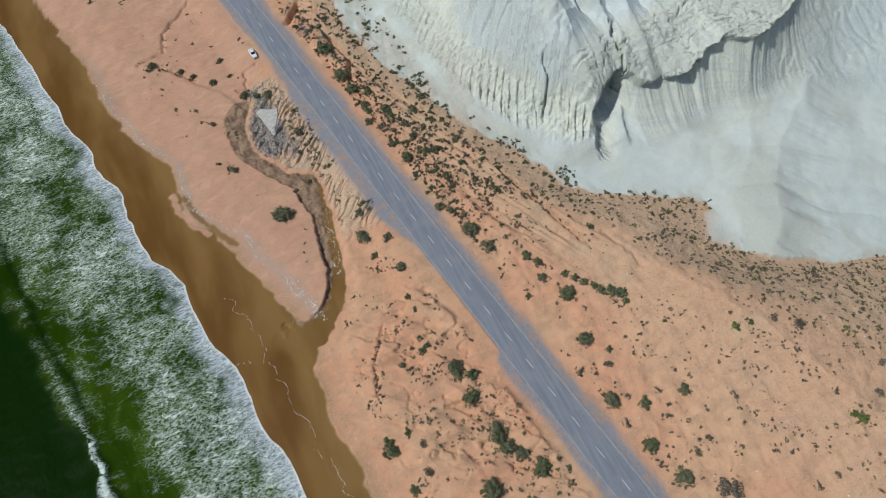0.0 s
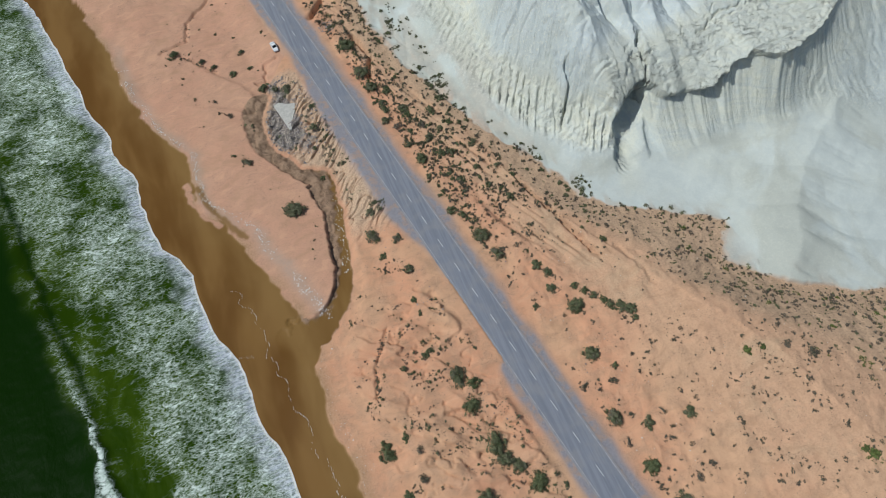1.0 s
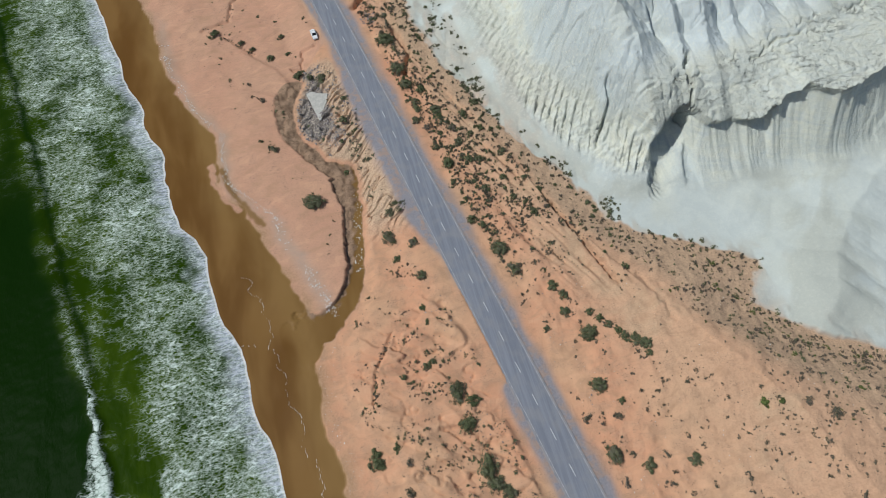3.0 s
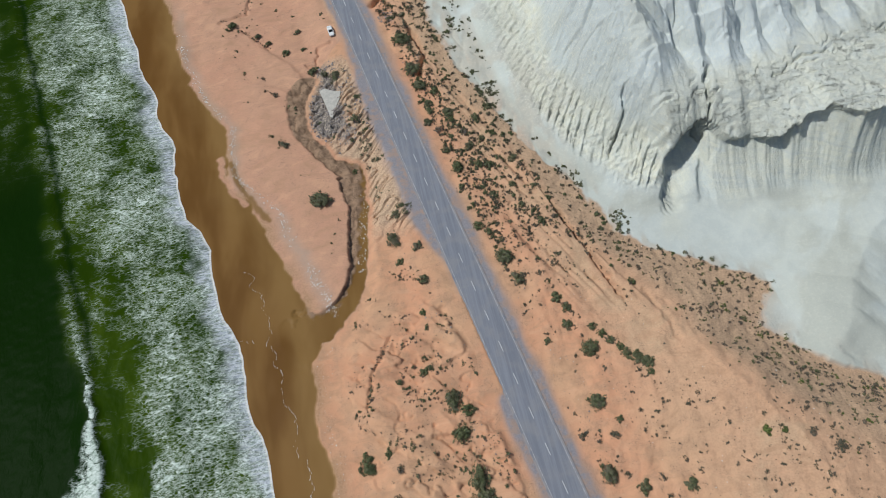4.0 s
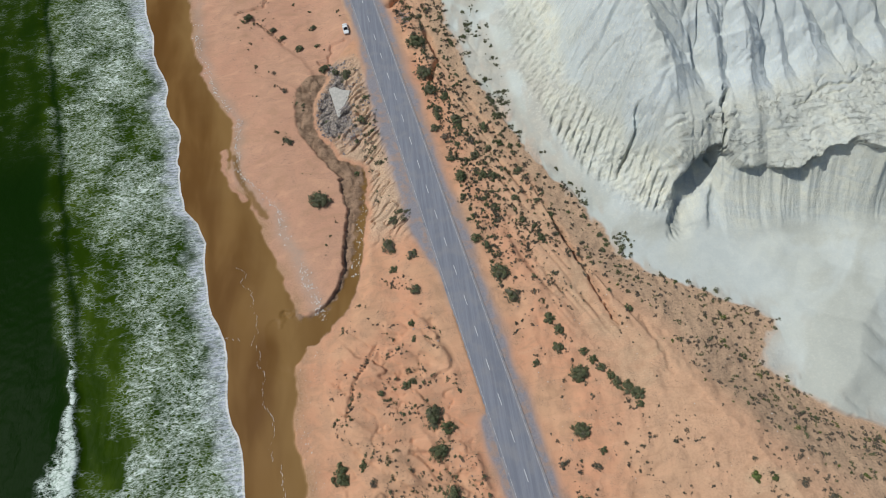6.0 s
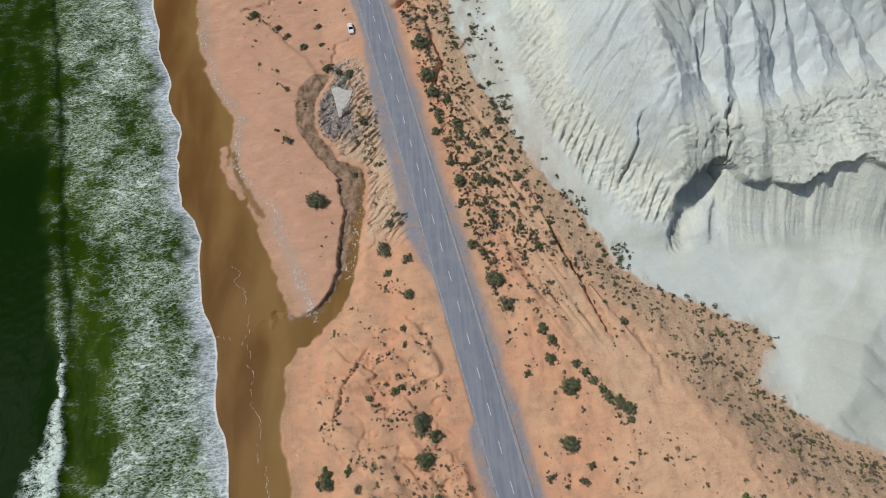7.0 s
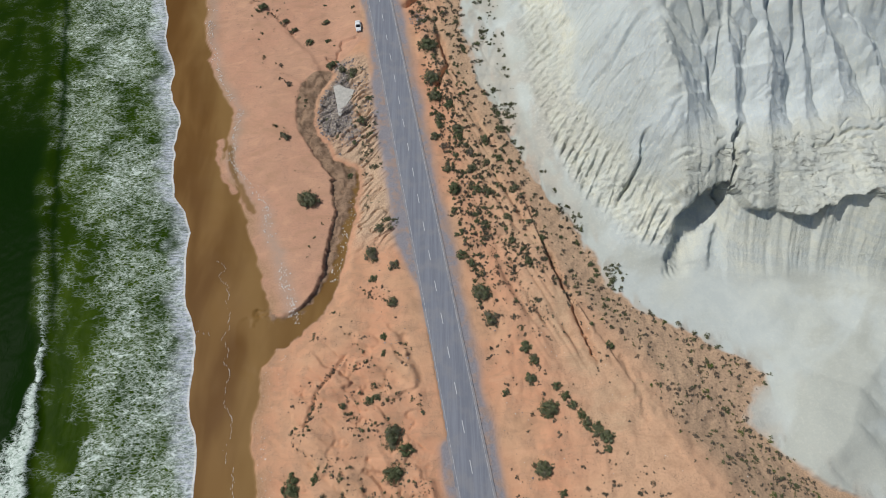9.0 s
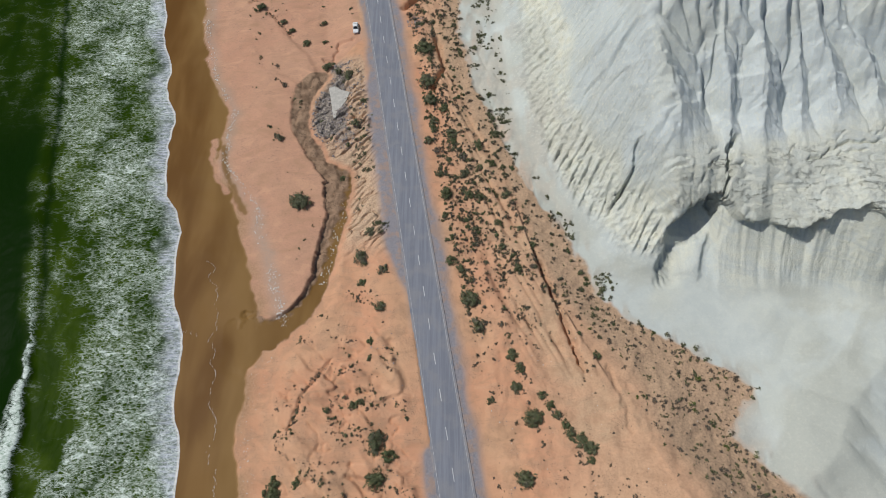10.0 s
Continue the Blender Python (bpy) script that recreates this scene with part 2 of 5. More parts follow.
    m["rock"] = bank * smooth(117, 126, Y + 3 * vnoise(X / 3, Y / 3, 9)) * (1 - 0.8 * smooth(6, 10, X + 0.15 * (Y - 130) + 2 * vnoise(X / 2, Y / 2, 10)))
    m["ribs"] = bank * (1 - m["rock"])
    # little scarps in the southern sand
    lie, lean = 0.77 * X - 0.64 * Y, 0.64 * X + 0.77 * Y
    step = vnoise(lie / 18 + 0.25 * vnoise(X / 4, Y / 4, 60), lean / 4.5 + 0.35 * vnoise(X / 2.2, Y / 2.2, 61), 62)
    z = z + south * smooth(6, 14, X - xd) * smooth(-7, -10, dr) * (0.7 * smooth(-0.02, 0.03, step - 0.1) - 0.8 * grooves(lie / 11 + 0.3 * vnoise(X / 2, Y / 2, 63), lean / 3.2, 64, 0.035))
    for k, (line, tall) in enumerate(DUNES):
        dk, _ = beside(X, Y, line)
        dk = dk + 0.5 * vnoise(X / 4, Y / 4, 780 + k)
        z = z + tall * np.exp(-np.where(dk < 0, -dk / 1.0, dk / 4.0) ** 2) * (0.75 + 0.35 * vnoise(X / 5, Y / 5, 790 + k))
    # east of the road: sand rising to the crest, scrub slope beyond it, then the pale foot
    xc, hc = curve_at(Y, CREST), curve_at(Y, CREST_Z)
    xf = curve_at(Y, FOOT) + 1.6 * vnoise(X / 5, Y / 5, 71) + 0.7 * vnoise(X / 1.7, Y / 1.7, 72)
    x0 = road_x(Y) + 8.0
    xc = np.maximum(xc, x0 + 4)
    xf = np.maximum(xf, xc + 3)
    zf = mix(4.4, 6.3, 1 - smooth(38, 60, Y))
    up = np.clip((X - x0) / (xc - x0), 0, 1)
    sand = mix(ROAD_Z - 0.2, hc, up ** 1.25)
    sand = sand + (0.30 * rough + 0.25 * fbm(X / 3.2, Y / 6, 3, 73)) * smooth(0, 0.15, up)
    rills = ridged((X * 0.93 + Y * 0.42) / 3.3, (Y - X * 0.4) / 26, 2, 74)
    sand = sand + 1.5 * (rills - 0.5) * smooth(0.2, 0.55, up) * smooth(38, 56, Y)
    over = np.clip((X - xc) / (xf - xc), 0, 1)
    sand = np.where(X > xc, mix(hc + 0.2 * rough, zf, smooth(0, 1, over)) + 0.22 * fbm(X / 2.5, Y / 2.5, 3, 75) * smooth(1.0, 0.9, over), sand)
    z = np.where(dr > 8, sand, z)
    dc, _ = beside(X, Y, CRACK)
    wob = dc + 0.45 * vnoise(X / 1.6, Y / 1.6, 76)
    z = z - 2.4 * np.exp(-(np.abs(wob) / 0.55) ** 2) * smooth(49, 54, Y) * (1 - smooth(80, 86, Y))
    for k, (line, deep, wide) in enumerate(CRACKS):
        dk, _ = beside(X, Y, line)
        dk = dk + 0.5 * vnoise(X / 1.8, Y / 1.8, 770 + k) + 0.22 * vnoise(X / 0.6, Y / 0.6, 800 + k)
        z = z - deep * np.exp(-(np.abs(dk) / wide) ** 2.5)
    # the road's bed
    z = mix(z, ROAD_Z - 0.10 - 0.018 * np.abs(dr), 1 - smooth(6.5, 9.5, np.abs(dr)))
    west_edge = mix(mix(6.3, 8.4, smooth(150, 140, Y)), 4.4, smooth(90, 66, Y)) * mix(1, 0.86, smooth(38, 34, Y) * smooth(60, 36, Y))
    west_edge = mix(west_edge, 6.6, smooth(36, 32, Y))
    ragged = 0.7 * fbm(X / 4, Y / 9, 2, 81)
    m["gravel"] = np.where(dr < 0, 1 - smooth(-1.4, 1.4, -dr - west_edge + ragged), 1 - smooth(-1.8, 1.8, dr - 7.0 + ragged))
    m["drift"] = smooth(66, 58, Y) * smooth(33.5, 35.5, Y) * smooth(-3.9, -4.3, dr) * smooth(-12, -9, dr)
    z = z + 0.35 * m["drift"]
    m["gravel"] = m["gravel"] * (1 - m["drift"])
    # the clay hills: a ribbed flank in the west, benches and a fluted slope in the east
    white = smooth(-0.6, 0.8, X - xf)
    f = -beside(X, Y, TOE)[0]
    f = f + 0.9 * vnoise(X / 14, Y / 14, 91)
    fp = np.maximum(f - 4.5 * smooth(136, 156, Y) * smooth(4, 14, f), 0)
    turn = np.radians(np.interp(Y, [92, 150], [60, 44]))
    s = -np.sin(turn) * (X - 80) + np.cos(turn) * (Y - 120)
    t = np.cos(turn) * (X - 80) + np.sin(turn) * (Y - 120)
    flank = np.interp(fp, [0, 3, 7, 13, 17, 21, 24, 28, 40, 60, 300], [0, 0.7, 2.2, 4.6, 8.0, 14.5, 20, 26, 37, 52, 150]) * smooth(-2, 4, f)
    band = smooth(5, 9, fp) * (1 - smooth(16.5, 19, fp + 1.6 * vnoise(s / 5, t / 9, 93)))
    keen = band * (0.35 + 0.65 * smooth(135, 112, Y)) * (0.55 + 0.6 * vnoise(s / 5, t / 6, 92))
    ribs = lean_saw(s / 2.5 + 0.35 * vnoise(s / 4, t / 7, 94)) * (0.6 + 0.4 * vnoise(s / 1.9, t / 3.5, 84)) + 0.22 * lean_saw(s / 1.15 + 0.3 * vnoise(s / 3, t / 5, 85)) - 0.6
    flank = flank + 2.1 * keen * ribs
    flank = flank - 0.9 * keen * grooves(s / 3.4 + 0.3 * vnoise(X / 2, Y / 2, 83), t / 6, 82, 0.05) + band * 0.42 * fbm(X / 1.7, Y / 1.2, 4, 80, 0.6)
    top = smooth(20, 27, fp)
    lane = lean_saw(s / 5.2 + 0.45 * vnoise(s / 8, t / 20, 95))
    flank = flank + top * (0.5 + 1.9 * smooth(-0.1, 0.5, vnoise(s / 9, t / 30, 90))) * (lane - 0.5)
    flank = flank + smooth(17, 22, fp) * 0.38 * (lean_saw(s / 2.1 + 0.4 * vnoise(s / 5, t / 14, 88)) - 0.5) * (0.5 + 0.6 * vnoise(s / 4, t / 12, 87))
    flank = flank - smooth(16, 21, fp) * 0.8 * grooves(s / 3.1 + 0.2 * vnoise(X / 4, Y / 4, 86), t / 18, 89, 0.045)
    flank = flank + smooth(0, 8, f) * 0.08 * fbm(X / 1.2, Y / 1.2, 3, 96)
    jut = np.interp(X, *zip(*OVERHANG)) * (1 + 0.25 * vnoise(X / 1.3, X * 0, 97))
    yl = np.interp(X, *zip(*LIP)) + jut + 0.35 * vnoise(X / 1.1, X * 0, 98)
    yj = np.interp(X, *zip(*BREAK)) + 0.9 * vnoise(X / 3.5, X * 0, 113) + 0.4 * vnoise(X / 1.2, X * 0, 114)
    yj = np.maximum(yj, yl + 4)
    q = Y - yl
    lip_z, floor_z = np.interp(X, *zip(*LIP_Z)) - 4.4, np.interp(X, *zip(*FLOOR_Z)) - 4.4
    share = np.clip(np.maximum(f, 0) / np.maximum(np.maximum(f, 0) - np.minimum(q, 0), 0.5), 0, 1)
    apron = floor_z * (0.35 * share + 0.65 * share ** 2.2)
    scour = smooth(0.1, 0.5, share) * (q < 0.5)
    apron = apron + scour * (0.55 * (lean_saw(X / 4.3 + 0.012 * Y + 0.9 * vnoise(X / 5, Y / 9, 99)) - 0.5) * (0.4 + 0.8 * vnoise(X / 6, Y / 8, 100)) - 0.4 * grooves(X / 2.2 + 0.2 * vnoise(X / 3, Y / 3, 117), Y / 16, 111, 0.06))
    apron = apron + scour * 0.07 * (lean_saw(X / 1.2 + 0.3 * vnoise(X / 3, Y / 5, 112)) - 0.5)
    bench = mix(lip_z, 20.1 + 2.2 * smooth(124, 145, X), np.clip(q / np.maximum(yj - yl, 3), 0, 1) ** 0.75)
    crag = smooth(0.0, 0.5, q) * (1 - smooth(-1, 2, Y - yj))
    level = bench / 1.15 + 0.9 * fbm(X / 8, Y / 6, 4, 102)
    level = np.floor(level) + smooth(0.62, 0.95, level - np.floor(level)) - level
    bench = bench + crag * (1.15 * 0.34 * level * smooth(-0.3, 0.3, fbm(X / 7, Y / 5, 3, 103)) + 0.14 * fbm(X / 1.6, Y / 1.1, 4, 101, 0.6) - 0.7 * grooves(X / 6, Y / 2.6, 108, 0.03))
    block = lattice(np.floor(X / 1.3 + 0.7 * vnoise(X / 2, Y / 2, 105)), np.floor(Y / 0.9 + 0.7 * vnoise(X / 2, Y / 2, 106)), 107) - 0.5
    bench = bench + crag * 0.55 * block * np.exp(-np.maximum(q, 0) / 2.6) * smooth(-0.4, 0.2, vnoise(X / 5, X * 0, 104))
    jag = Y - yj
    bench = bench - 1.2 * np.exp(-(np.abs(jag + 0.25 * vnoise(X / 0.6, Y / 0.6, 116)) / 0.27) ** 2) * smooth(-0.15, 0.2, vnoise(X / 5, Y / 9, 115))
    for k, shift in enumerate((-2.1, 2.4)):
        bench = bench - 0.7 * np.exp(-(np.abs(jag - shift - 0.9 * vnoise(X / 2.5, X * 0, 150 + k) - 0.3 * vnoise(X / 0.6, Y / 0.6, 160 + k)) / 0.24) ** 2) * smooth(0.1, 0.4, vnoise(X / 4, Y / 9, 155 + k))
    rise = np.maximum(Y - yj, 0)
    slope = 0.27 * np.minimum(rise, 14) + 0.62 * np.maximum(rise - 14, 0)
    low, gap, reach = np.full(np.shape(X), 1e9), np.zeros(np.shape(X)), np.zeros(np.shape(X))
    bent = X + 0.45 * vnoise(X / 4, Y / 3.5, 110) + 0.2 * vnoise(X / 1.5, Y / 1.5, 119)
    for line, head in GULLIES:
        d, run_k = beside(bent, Y, line)
        whole = sum(math.hypot(bx - ax, by - ay) for (ax, ay), (bx, by) in zip(line[:-1], line[1:]))
        h = np.where(d > 0, 0.38 * d, -0.48 * d) + head * (1 - run_k / whole)
        nearer = h < low
        low, gap, reach = np.where(nearer, h, low), np.where(nearer, d, gap), np.where(nearer, run_k, reach)
    grown = smooth(1.5, 17, rise)
    slope = slope + grown * (2.1 * low / (1 + low / 40) - 3.6 - 0.3 * np.exp(-(gap / 0.35) ** 2))
    rib = lean_saw((reach + 0.95 * np.abs(gap)) / 6.3 + 0.3 * vnoise(X / 5, Y / 5, 122) + 0.2 * vnoise(X / 1.5, Y / 1.5, 121))
    slope = slope + grown * smooth(0.2, 2.2, np.abs(gap)) * 0.95 * (rib - 0.5) * (0.6 + 0.5 * vnoise(X / 6, Y / 6, 120))
    slope = slope - grown * smooth(0.3, 1.5, -gap) * 0.5 * grooves((reach - 0.8 * gap) / 2.4, gap / 9, 123, 0.05)
    slope = slope + smooth(3, 10, rise) * 0.07 * fbm(X / 1.5, Y / 1.5, 3, 124)
    cliffs = apron + np.where(q > 0, bench - floor_z, 0.0) + slope
    # the wall that runs down from the cave's western end
    xb = 89.3 + 0.345 * np.clip(Y - 70.7, -30, 16.3) - 0.33 * np.clip(Y - 87, 0, 24) + 0.6 * vnoise(Y / 1.7, X / 6, 131)
    hw = 1.7 + 5.5 * smooth(88, 104, Y)
    kind = smooth(-0.35, 1, (X - xb) / hw)
    west = np.maximum(xb - X, 0)
    flank = flank + 2.4 * np.exp(-(west / 7) ** 2) * smooth(70, 86, Y) * (1 - smooth(88, 100, Y))
    wall = np.exp(-((X - xb - 1.8) / 2.0) ** 2) * smooth(71, 76, Y) * (1 - smooth(84.5, 86.5, Y))
    cliffs = cliffs - 1.6 * np.exp(-((X - xb - 4) / 3) ** 2) * smooth(71, 78, Y) * (1 - smooth(85, 87, Y)) * (q < 0)
    hill = mix(flank, cliffs, kind) + 0.8 * wall * (lean_saw((Y + 1.1 * (X - xb)) / 2.1 + 0.25 * vnoise(X / 2, Y / 2, 125)) - 0.5)
    nose = X - 103.4 - 0.28 * (Y - 80) + 0.5 * vnoise(Y / 1.5, X * 0, 126)
    hill = hill + kind * 1.6 * np.exp(-np.where(nose > 0, nose / 0.9, -nose / 3.0) ** 2) * smooth(74, 80, Y) * (1 - smooth(86, 89, Y)) * (q < 0)
    hill = np.where(hill > 40, 40 + 34 * np.tanh((hill - 40) / 34), hill)
    far = smooth(170, 420, Y)
    hill = hill + far * 9 * fbm(X / 60, Y / 60, 4, 130)
    sp, _ = beside(X, Y, SPUR)
    sp = sp + 0.8 * vnoise(X / 6, Y / 6, 134)
    spur = 2.6 * np.exp(-np.where(sp > 0, sp / 8.0, -sp / 16.0) ** 1.3) * smooth(106, 120, X) * (1 - smooth(165, 190, X))
    spur = spur + 0.5 * (ridged((0.8 * X + 0.6 * Y) / 6, (0.8 * Y - 0.6 * X) / 30, 2, 135) - 0.5) * smooth(-1, 3, sp) * (1 - smooth(10, 20, sp)) * smooth(110, 122, X)
    z = z + white * (hill * smooth(-3, 4, f) + spur)
    z = z + white * 0.22 * smooth(100, 125, X) * (1 - smooth(64, 76, Y)) * fbm(X / 16 + Y / 40, Y / 9 - X / 14, 3, 141)
    fold = ridged((0.55 * X + 0.84 * Y) / 19 + 0.3 * vnoise(X / 18, Y / 18, 144), (0.84 * X - 0.55 * Y) / 46, 2, 145)
    z = z + white * 1.0 * fold * smooth(104, 122, X) * (1 - smooth(66, 74, Y)) * smooth(1, 8, X - xf)
    wash = white * (1 - smooth(0, 5, f))
    z = z - wash * (0.45 * (1 - ridged((X - 0.25 * Y) / 5.5, Y / 18, 2, 140)) + 0.5 * grooves((X + 0.3 * Y) / 4.5 + 0.4 * vnoise(X / 3, Y / 5, 147), Y / 22, 148, 0.07)) * smooth(76, 92, Y)
    m["white"] = white
    m["rim"] = white * np.exp(-np.maximum(X - xf, 0) / mix(4.0, 13.0, smooth(92, 125, Y))) * smooth(-0.6, 0.4, fbm(X / 4, Y / 9, 3, 143))
    m["rim"] = np.maximum(m["rim"], 0.5 * wash * smooth(84, 104, Y) * smooth(-0.7, 0.3, fbm(X / 5, Y / 12, 3, 146)))
    m["pale"] = smooth(0.25, 0.8, up) * (dr > 8)
    m["beach"] = (dr < -7) * smooth(58, 74, Y) * smooth(2, -2, ds - half)
    m["shingle"] = 0.75 * np.exp(-((X - xd - 2.6 - 0.8 * vnoise(X / 4, Y / 6, 149)) / 1.9) ** 2) * smooth(96, 106, Y) * smooth(200, 185, Y) * (ds < half) + np.exp(-((X - xd - 6) / 2.2) ** 2) * smooth(108, 94, Y) * smooth(63, 68, Y) * (ds < half)
    m["damp"] = np.exp(-(np.maximum(X - xd, 0) / 3.2) ** 2) * (X > xd - 1) * (dr < -9) * smooth(-0.5, 0.4, fbm(X / 5, Y / 8, 2, 142))
    m["yellow"] = white * np.clip(mix(band, 0.8 * smooth(-24, -6, q + 5 * vnoise(X / 7, Y / 12, 132)) * (1 - smooth(3, 9, jag + 2 * vnoise(X / 6, Y / 6, 136))), kind), 0, 1)
    m["along"], m["east"], m["steep"] = s, kind, white * smooth(2, 9, f)
    m["flute"] = white * mix(smooth(17, 20, fp), smooth(1, 8, rise), kind)
    m["crag"] = white * kind * smooth(-0.7, 0.0, q) * (1 - smooth(0, 5, jag))
    m["fan"] = smooth(0.05, 0.35, over) * (1 - white) * (dr > 8)
    m["q"], m["lip"] = q, kind * jut
    m["dr"], m["up"], m["south"], m["xd"], m["ds"], m["f"] = dr, up, south, X - xd, ds - half, f
    return z, m


def height(x, y):
    z, _ = land(np.array([float(x)]), np.array([float(y)]))
    return float(z[0])


# ---- materials ----
class Shade:
    """A short way to write a node material."""

    def __init__(self, name):
        self.mat = bpy.data.materials.new(name)
        self.mat.use_nodes = True
        self.tree = self.mat.node_tree
        self.bsdf = self.tree.nodes["Principled BSDF"]

    def put(self, socket, value):
        if isinstance(value, bpy.types.NodeSocket):
            self.tree.links.new(value, socket)
        elif isinstance(value, tuple) and len(value) == 3 and socket.type == "RGBA":
            socket.default_value = (*value, 1)
        else:
            socket.default_value = value

    def node(self, kind, out=0, settings=(), **inputs):
        n = self.tree.nodes.new(kind)
        chosen = dict(settings)
        if "attribute_name" in chosen:
            n.attribute_name = chosen["attribute_name"]
        if "clamp" in chosen:
            n.clamp = chosen["clamp"]
        if "interpolation_type" in chosen:
            n.interpolation_type = chosen["interpolation_type"]
        if "operation" in chosen:
            n.operation = chosen["operation"]
        if "feature" in chosen:
            n.feature = chosen["feature"]
        for key, value in inputs.items():
            self.put(n.inputs[int(key[1:])] if key[0] == "i" and key[1:].isdigit() else n.inputs[key.replace("_", " ")], value)
        return n.outputs[out]

    def place(self, scale=(1, 1, 1), turn=0.0):
        at = self.node("ShaderNodeNewGeometry", "Position")
        return self.node("ShaderNodeMapping", Vector=at, Scale=scale, Rotation=(0, 0, turn))

    def noise(self, scale, detail=4.0, rough=0.55, at=None, warp=0.0):
        return self.node("ShaderNodeTexNoise", "Fac", Vector=at or self.place(), Scale=scale, Detail=detail, Roughness=rough, Distortion=warp)

    def attr(self, name):
        return self.node("ShaderNodeAttribute", "Fac", settings=(("attribute_name", name),))

    def ramp(self, value, low, high, a=0.0, b=1.0):
        return self.node("ShaderNodeMapRange", 0, settings=(("clamp", True), ("interpolation_type", "SMOOTHSTEP")), i0=value, i1=low, i2=high, i3=a, i4=b)

    def math(self, op, a, b=0.0, c=0.0):
        return self.node("ShaderNodeMath", 0, settings=(("operation", op),), i0=a, i1=b, i2=c)

    def mix(self, k, a, b):
        n = self.tree.nodes.new("ShaderNodeMix")
        n.data_type = "RGBA"
        for socket, value in ((n.inputs[0], k), (n.inputs[6], a), (n.inputs[7], b)):
            self.put(socket, value)
        return n.outputs[2]

    def bump(self, value, strength, distance, normal=None):
        n = self.tree.nodes.new("ShaderNodeBump")
        n.inputs["Strength"].default_value, n.inputs["Distance"].default_value = strength, distance
        self.tree.links.new(value, n.inputs["Height"])
        if normal:
            self.tree.links.new(normal, n.inputs["Normal"])
        return n.outputs[0]

    def done(self, color, rough=0.8, normal=None, metal=0.0, **more):
        self.put(self.bsdf.inputs["Base Color"], color)
        self.put(self.bsdf.inputs["Roughness"], rough)
        self.put(self.bsdf.inputs["Metallic"], metal)
        if normal:
            self.put(self.bsdf.inputs["Normal"], normal)
        for key, value in more.items():
            self.put(self.bsdf.inputs[key.replace("_", " ")], value)
        return self.mat


def land_material():
    s = Shade("land")
    big, mid, fine, grit = s.noise(0.045, 3), s.noise(0.35, 5), s.noise(2.2, 6, 0.65), s.noise(9.0, 5, 0.7)
    sand = s.mix(s.ramp(big, 0.35, 0.68), (0.580, 0.296, 0.174), (0.565, 0.338, 0.203))
    sand = s.mix(s.ramp(mid, 0.42, 0.72, 0, 0.55), sand, (0.445, 0.278, 0.18))
    sand = s.mix(s.ramp(fine, 0.54, 0.74, 0, 0.18), sand, (0.36, 0.205, 0.125))
    sand = s.mix(s.ramp(grit, 0.62, 0.78, 0, 0.2), sand, (0.64, 0.48, 0.35))
    sand = s.mix(s.math("MULTIPLY", s.attr("pale"), 0.75), sand, s.mix(s.ramp(fine, 0.4, 0.68), (0.55, 0.348, 0.222), (0.46, 0.288, 0.18)))
    sand = s.mix(s.math("MULTIPLY", s.attr("pale"), s.ramp(s.noise(0.055, 4, 0.6, warp=0.6), 0.44, 0.62, 0.1, 0.75)), sand, s.mix(s.ramp(fine, 0.4, 0.68), (0.515, 0.355, 0.228), (0.44, 0.30, 0.19)))
    sand = s.mix(s.math("MULTIPLY", s.attr("beach"), 0.7), sand, s.mix(s.ramp(fine, 0.42, 0.68), (0.50, 0.285, 0.195), (0.42, 0.245, 0.17)))
    dune = s.noise(0.22, 5, 0.6, at=s.place((0.7, 1.5, 1.0), -0.75), warp=0.8)
    sand = s.mix(s.ramp(dune, 0.5, 0.68, 0, 0.5), sand, (0.40, 0.24, 0.145))
    sand = s.mix(s.ramp(dune, 0.46, 0.34, 0, 0.4), sand, (0.62, 0.36, 0.222))
    sand = s.mix(s.math("MULTIPLY", s.ramp(s.math("ABSOLUTE", s.math("SUBTRACT", dune, 0.47)), 0.0, 0.006, 0.6, 0.0), s.ramp(mid, 0.5, 0.6)), sand, (0.17, 0.10, 0.065))
    twig = s.math("MULTIPLY", s.ramp(s.noise(3.2, 3, 0.6), 0.66, 0.72), s.ramp(mid, 0.42, 0.6))
    sand = s.mix(s.math("MULTIPLY", twig, 0.75), sand, (0.10, 0.065, 0.042))
    fan = s.mix(s.ramp(fine, 0.4, 0.62), (0.50, 0.342, 0.222), (0.38, 0.262, 0.172))
    sand = s.mix(s.math("MULTIPLY", s.attr("fan"), 0.92), sand, fan)
    # pale clay hills, streaked down their slopes
    along = s.attr("along")
    high = s.node("ShaderNodeSeparateXYZ", 2, i0=s.node("ShaderNodeNewGeometry", "Position"))
    wide = s.node("ShaderNodeSeparateXYZ", 0, i0=s.node("ShaderNodeNewGeometry", "Position"))

    def lanes(scale, rough, warp):
        down = s.math("MULTIPLY", high, 0.05)
        west = s.noise(scale, 2, rough, at=s.node("ShaderNodeCombineXYZ", 0, i0=along, i1=down, i2=0.0), warp=warp)
        east = s.noise(scale, 3, rough, at=s.node("ShaderNodeCombineXYZ", 0, i0=wide, i1=down, i2=7.0), warp=warp)
        return s.node("ShaderNodeMix", 0, i0=s.attr("east"), i2=west, i3=east)

    steep = s.attr("steep")
    streak, thread = lanes(0.55, 0.65, 0.4), lanes(1.7, 0.65, 0.5)
    beds = s.noise(0.9, 4, 0.6, at=s.node("ShaderNodeCombineXYZ", 0, i0=s.math("MULTIPLY", along, 0.03), i1=0.0, i2=high))
    clay = s.mix(s.ramp(mid, 0.35, 0.7), (0.545, 0.59, 0.575), (0.62, 0.66, 0.63))
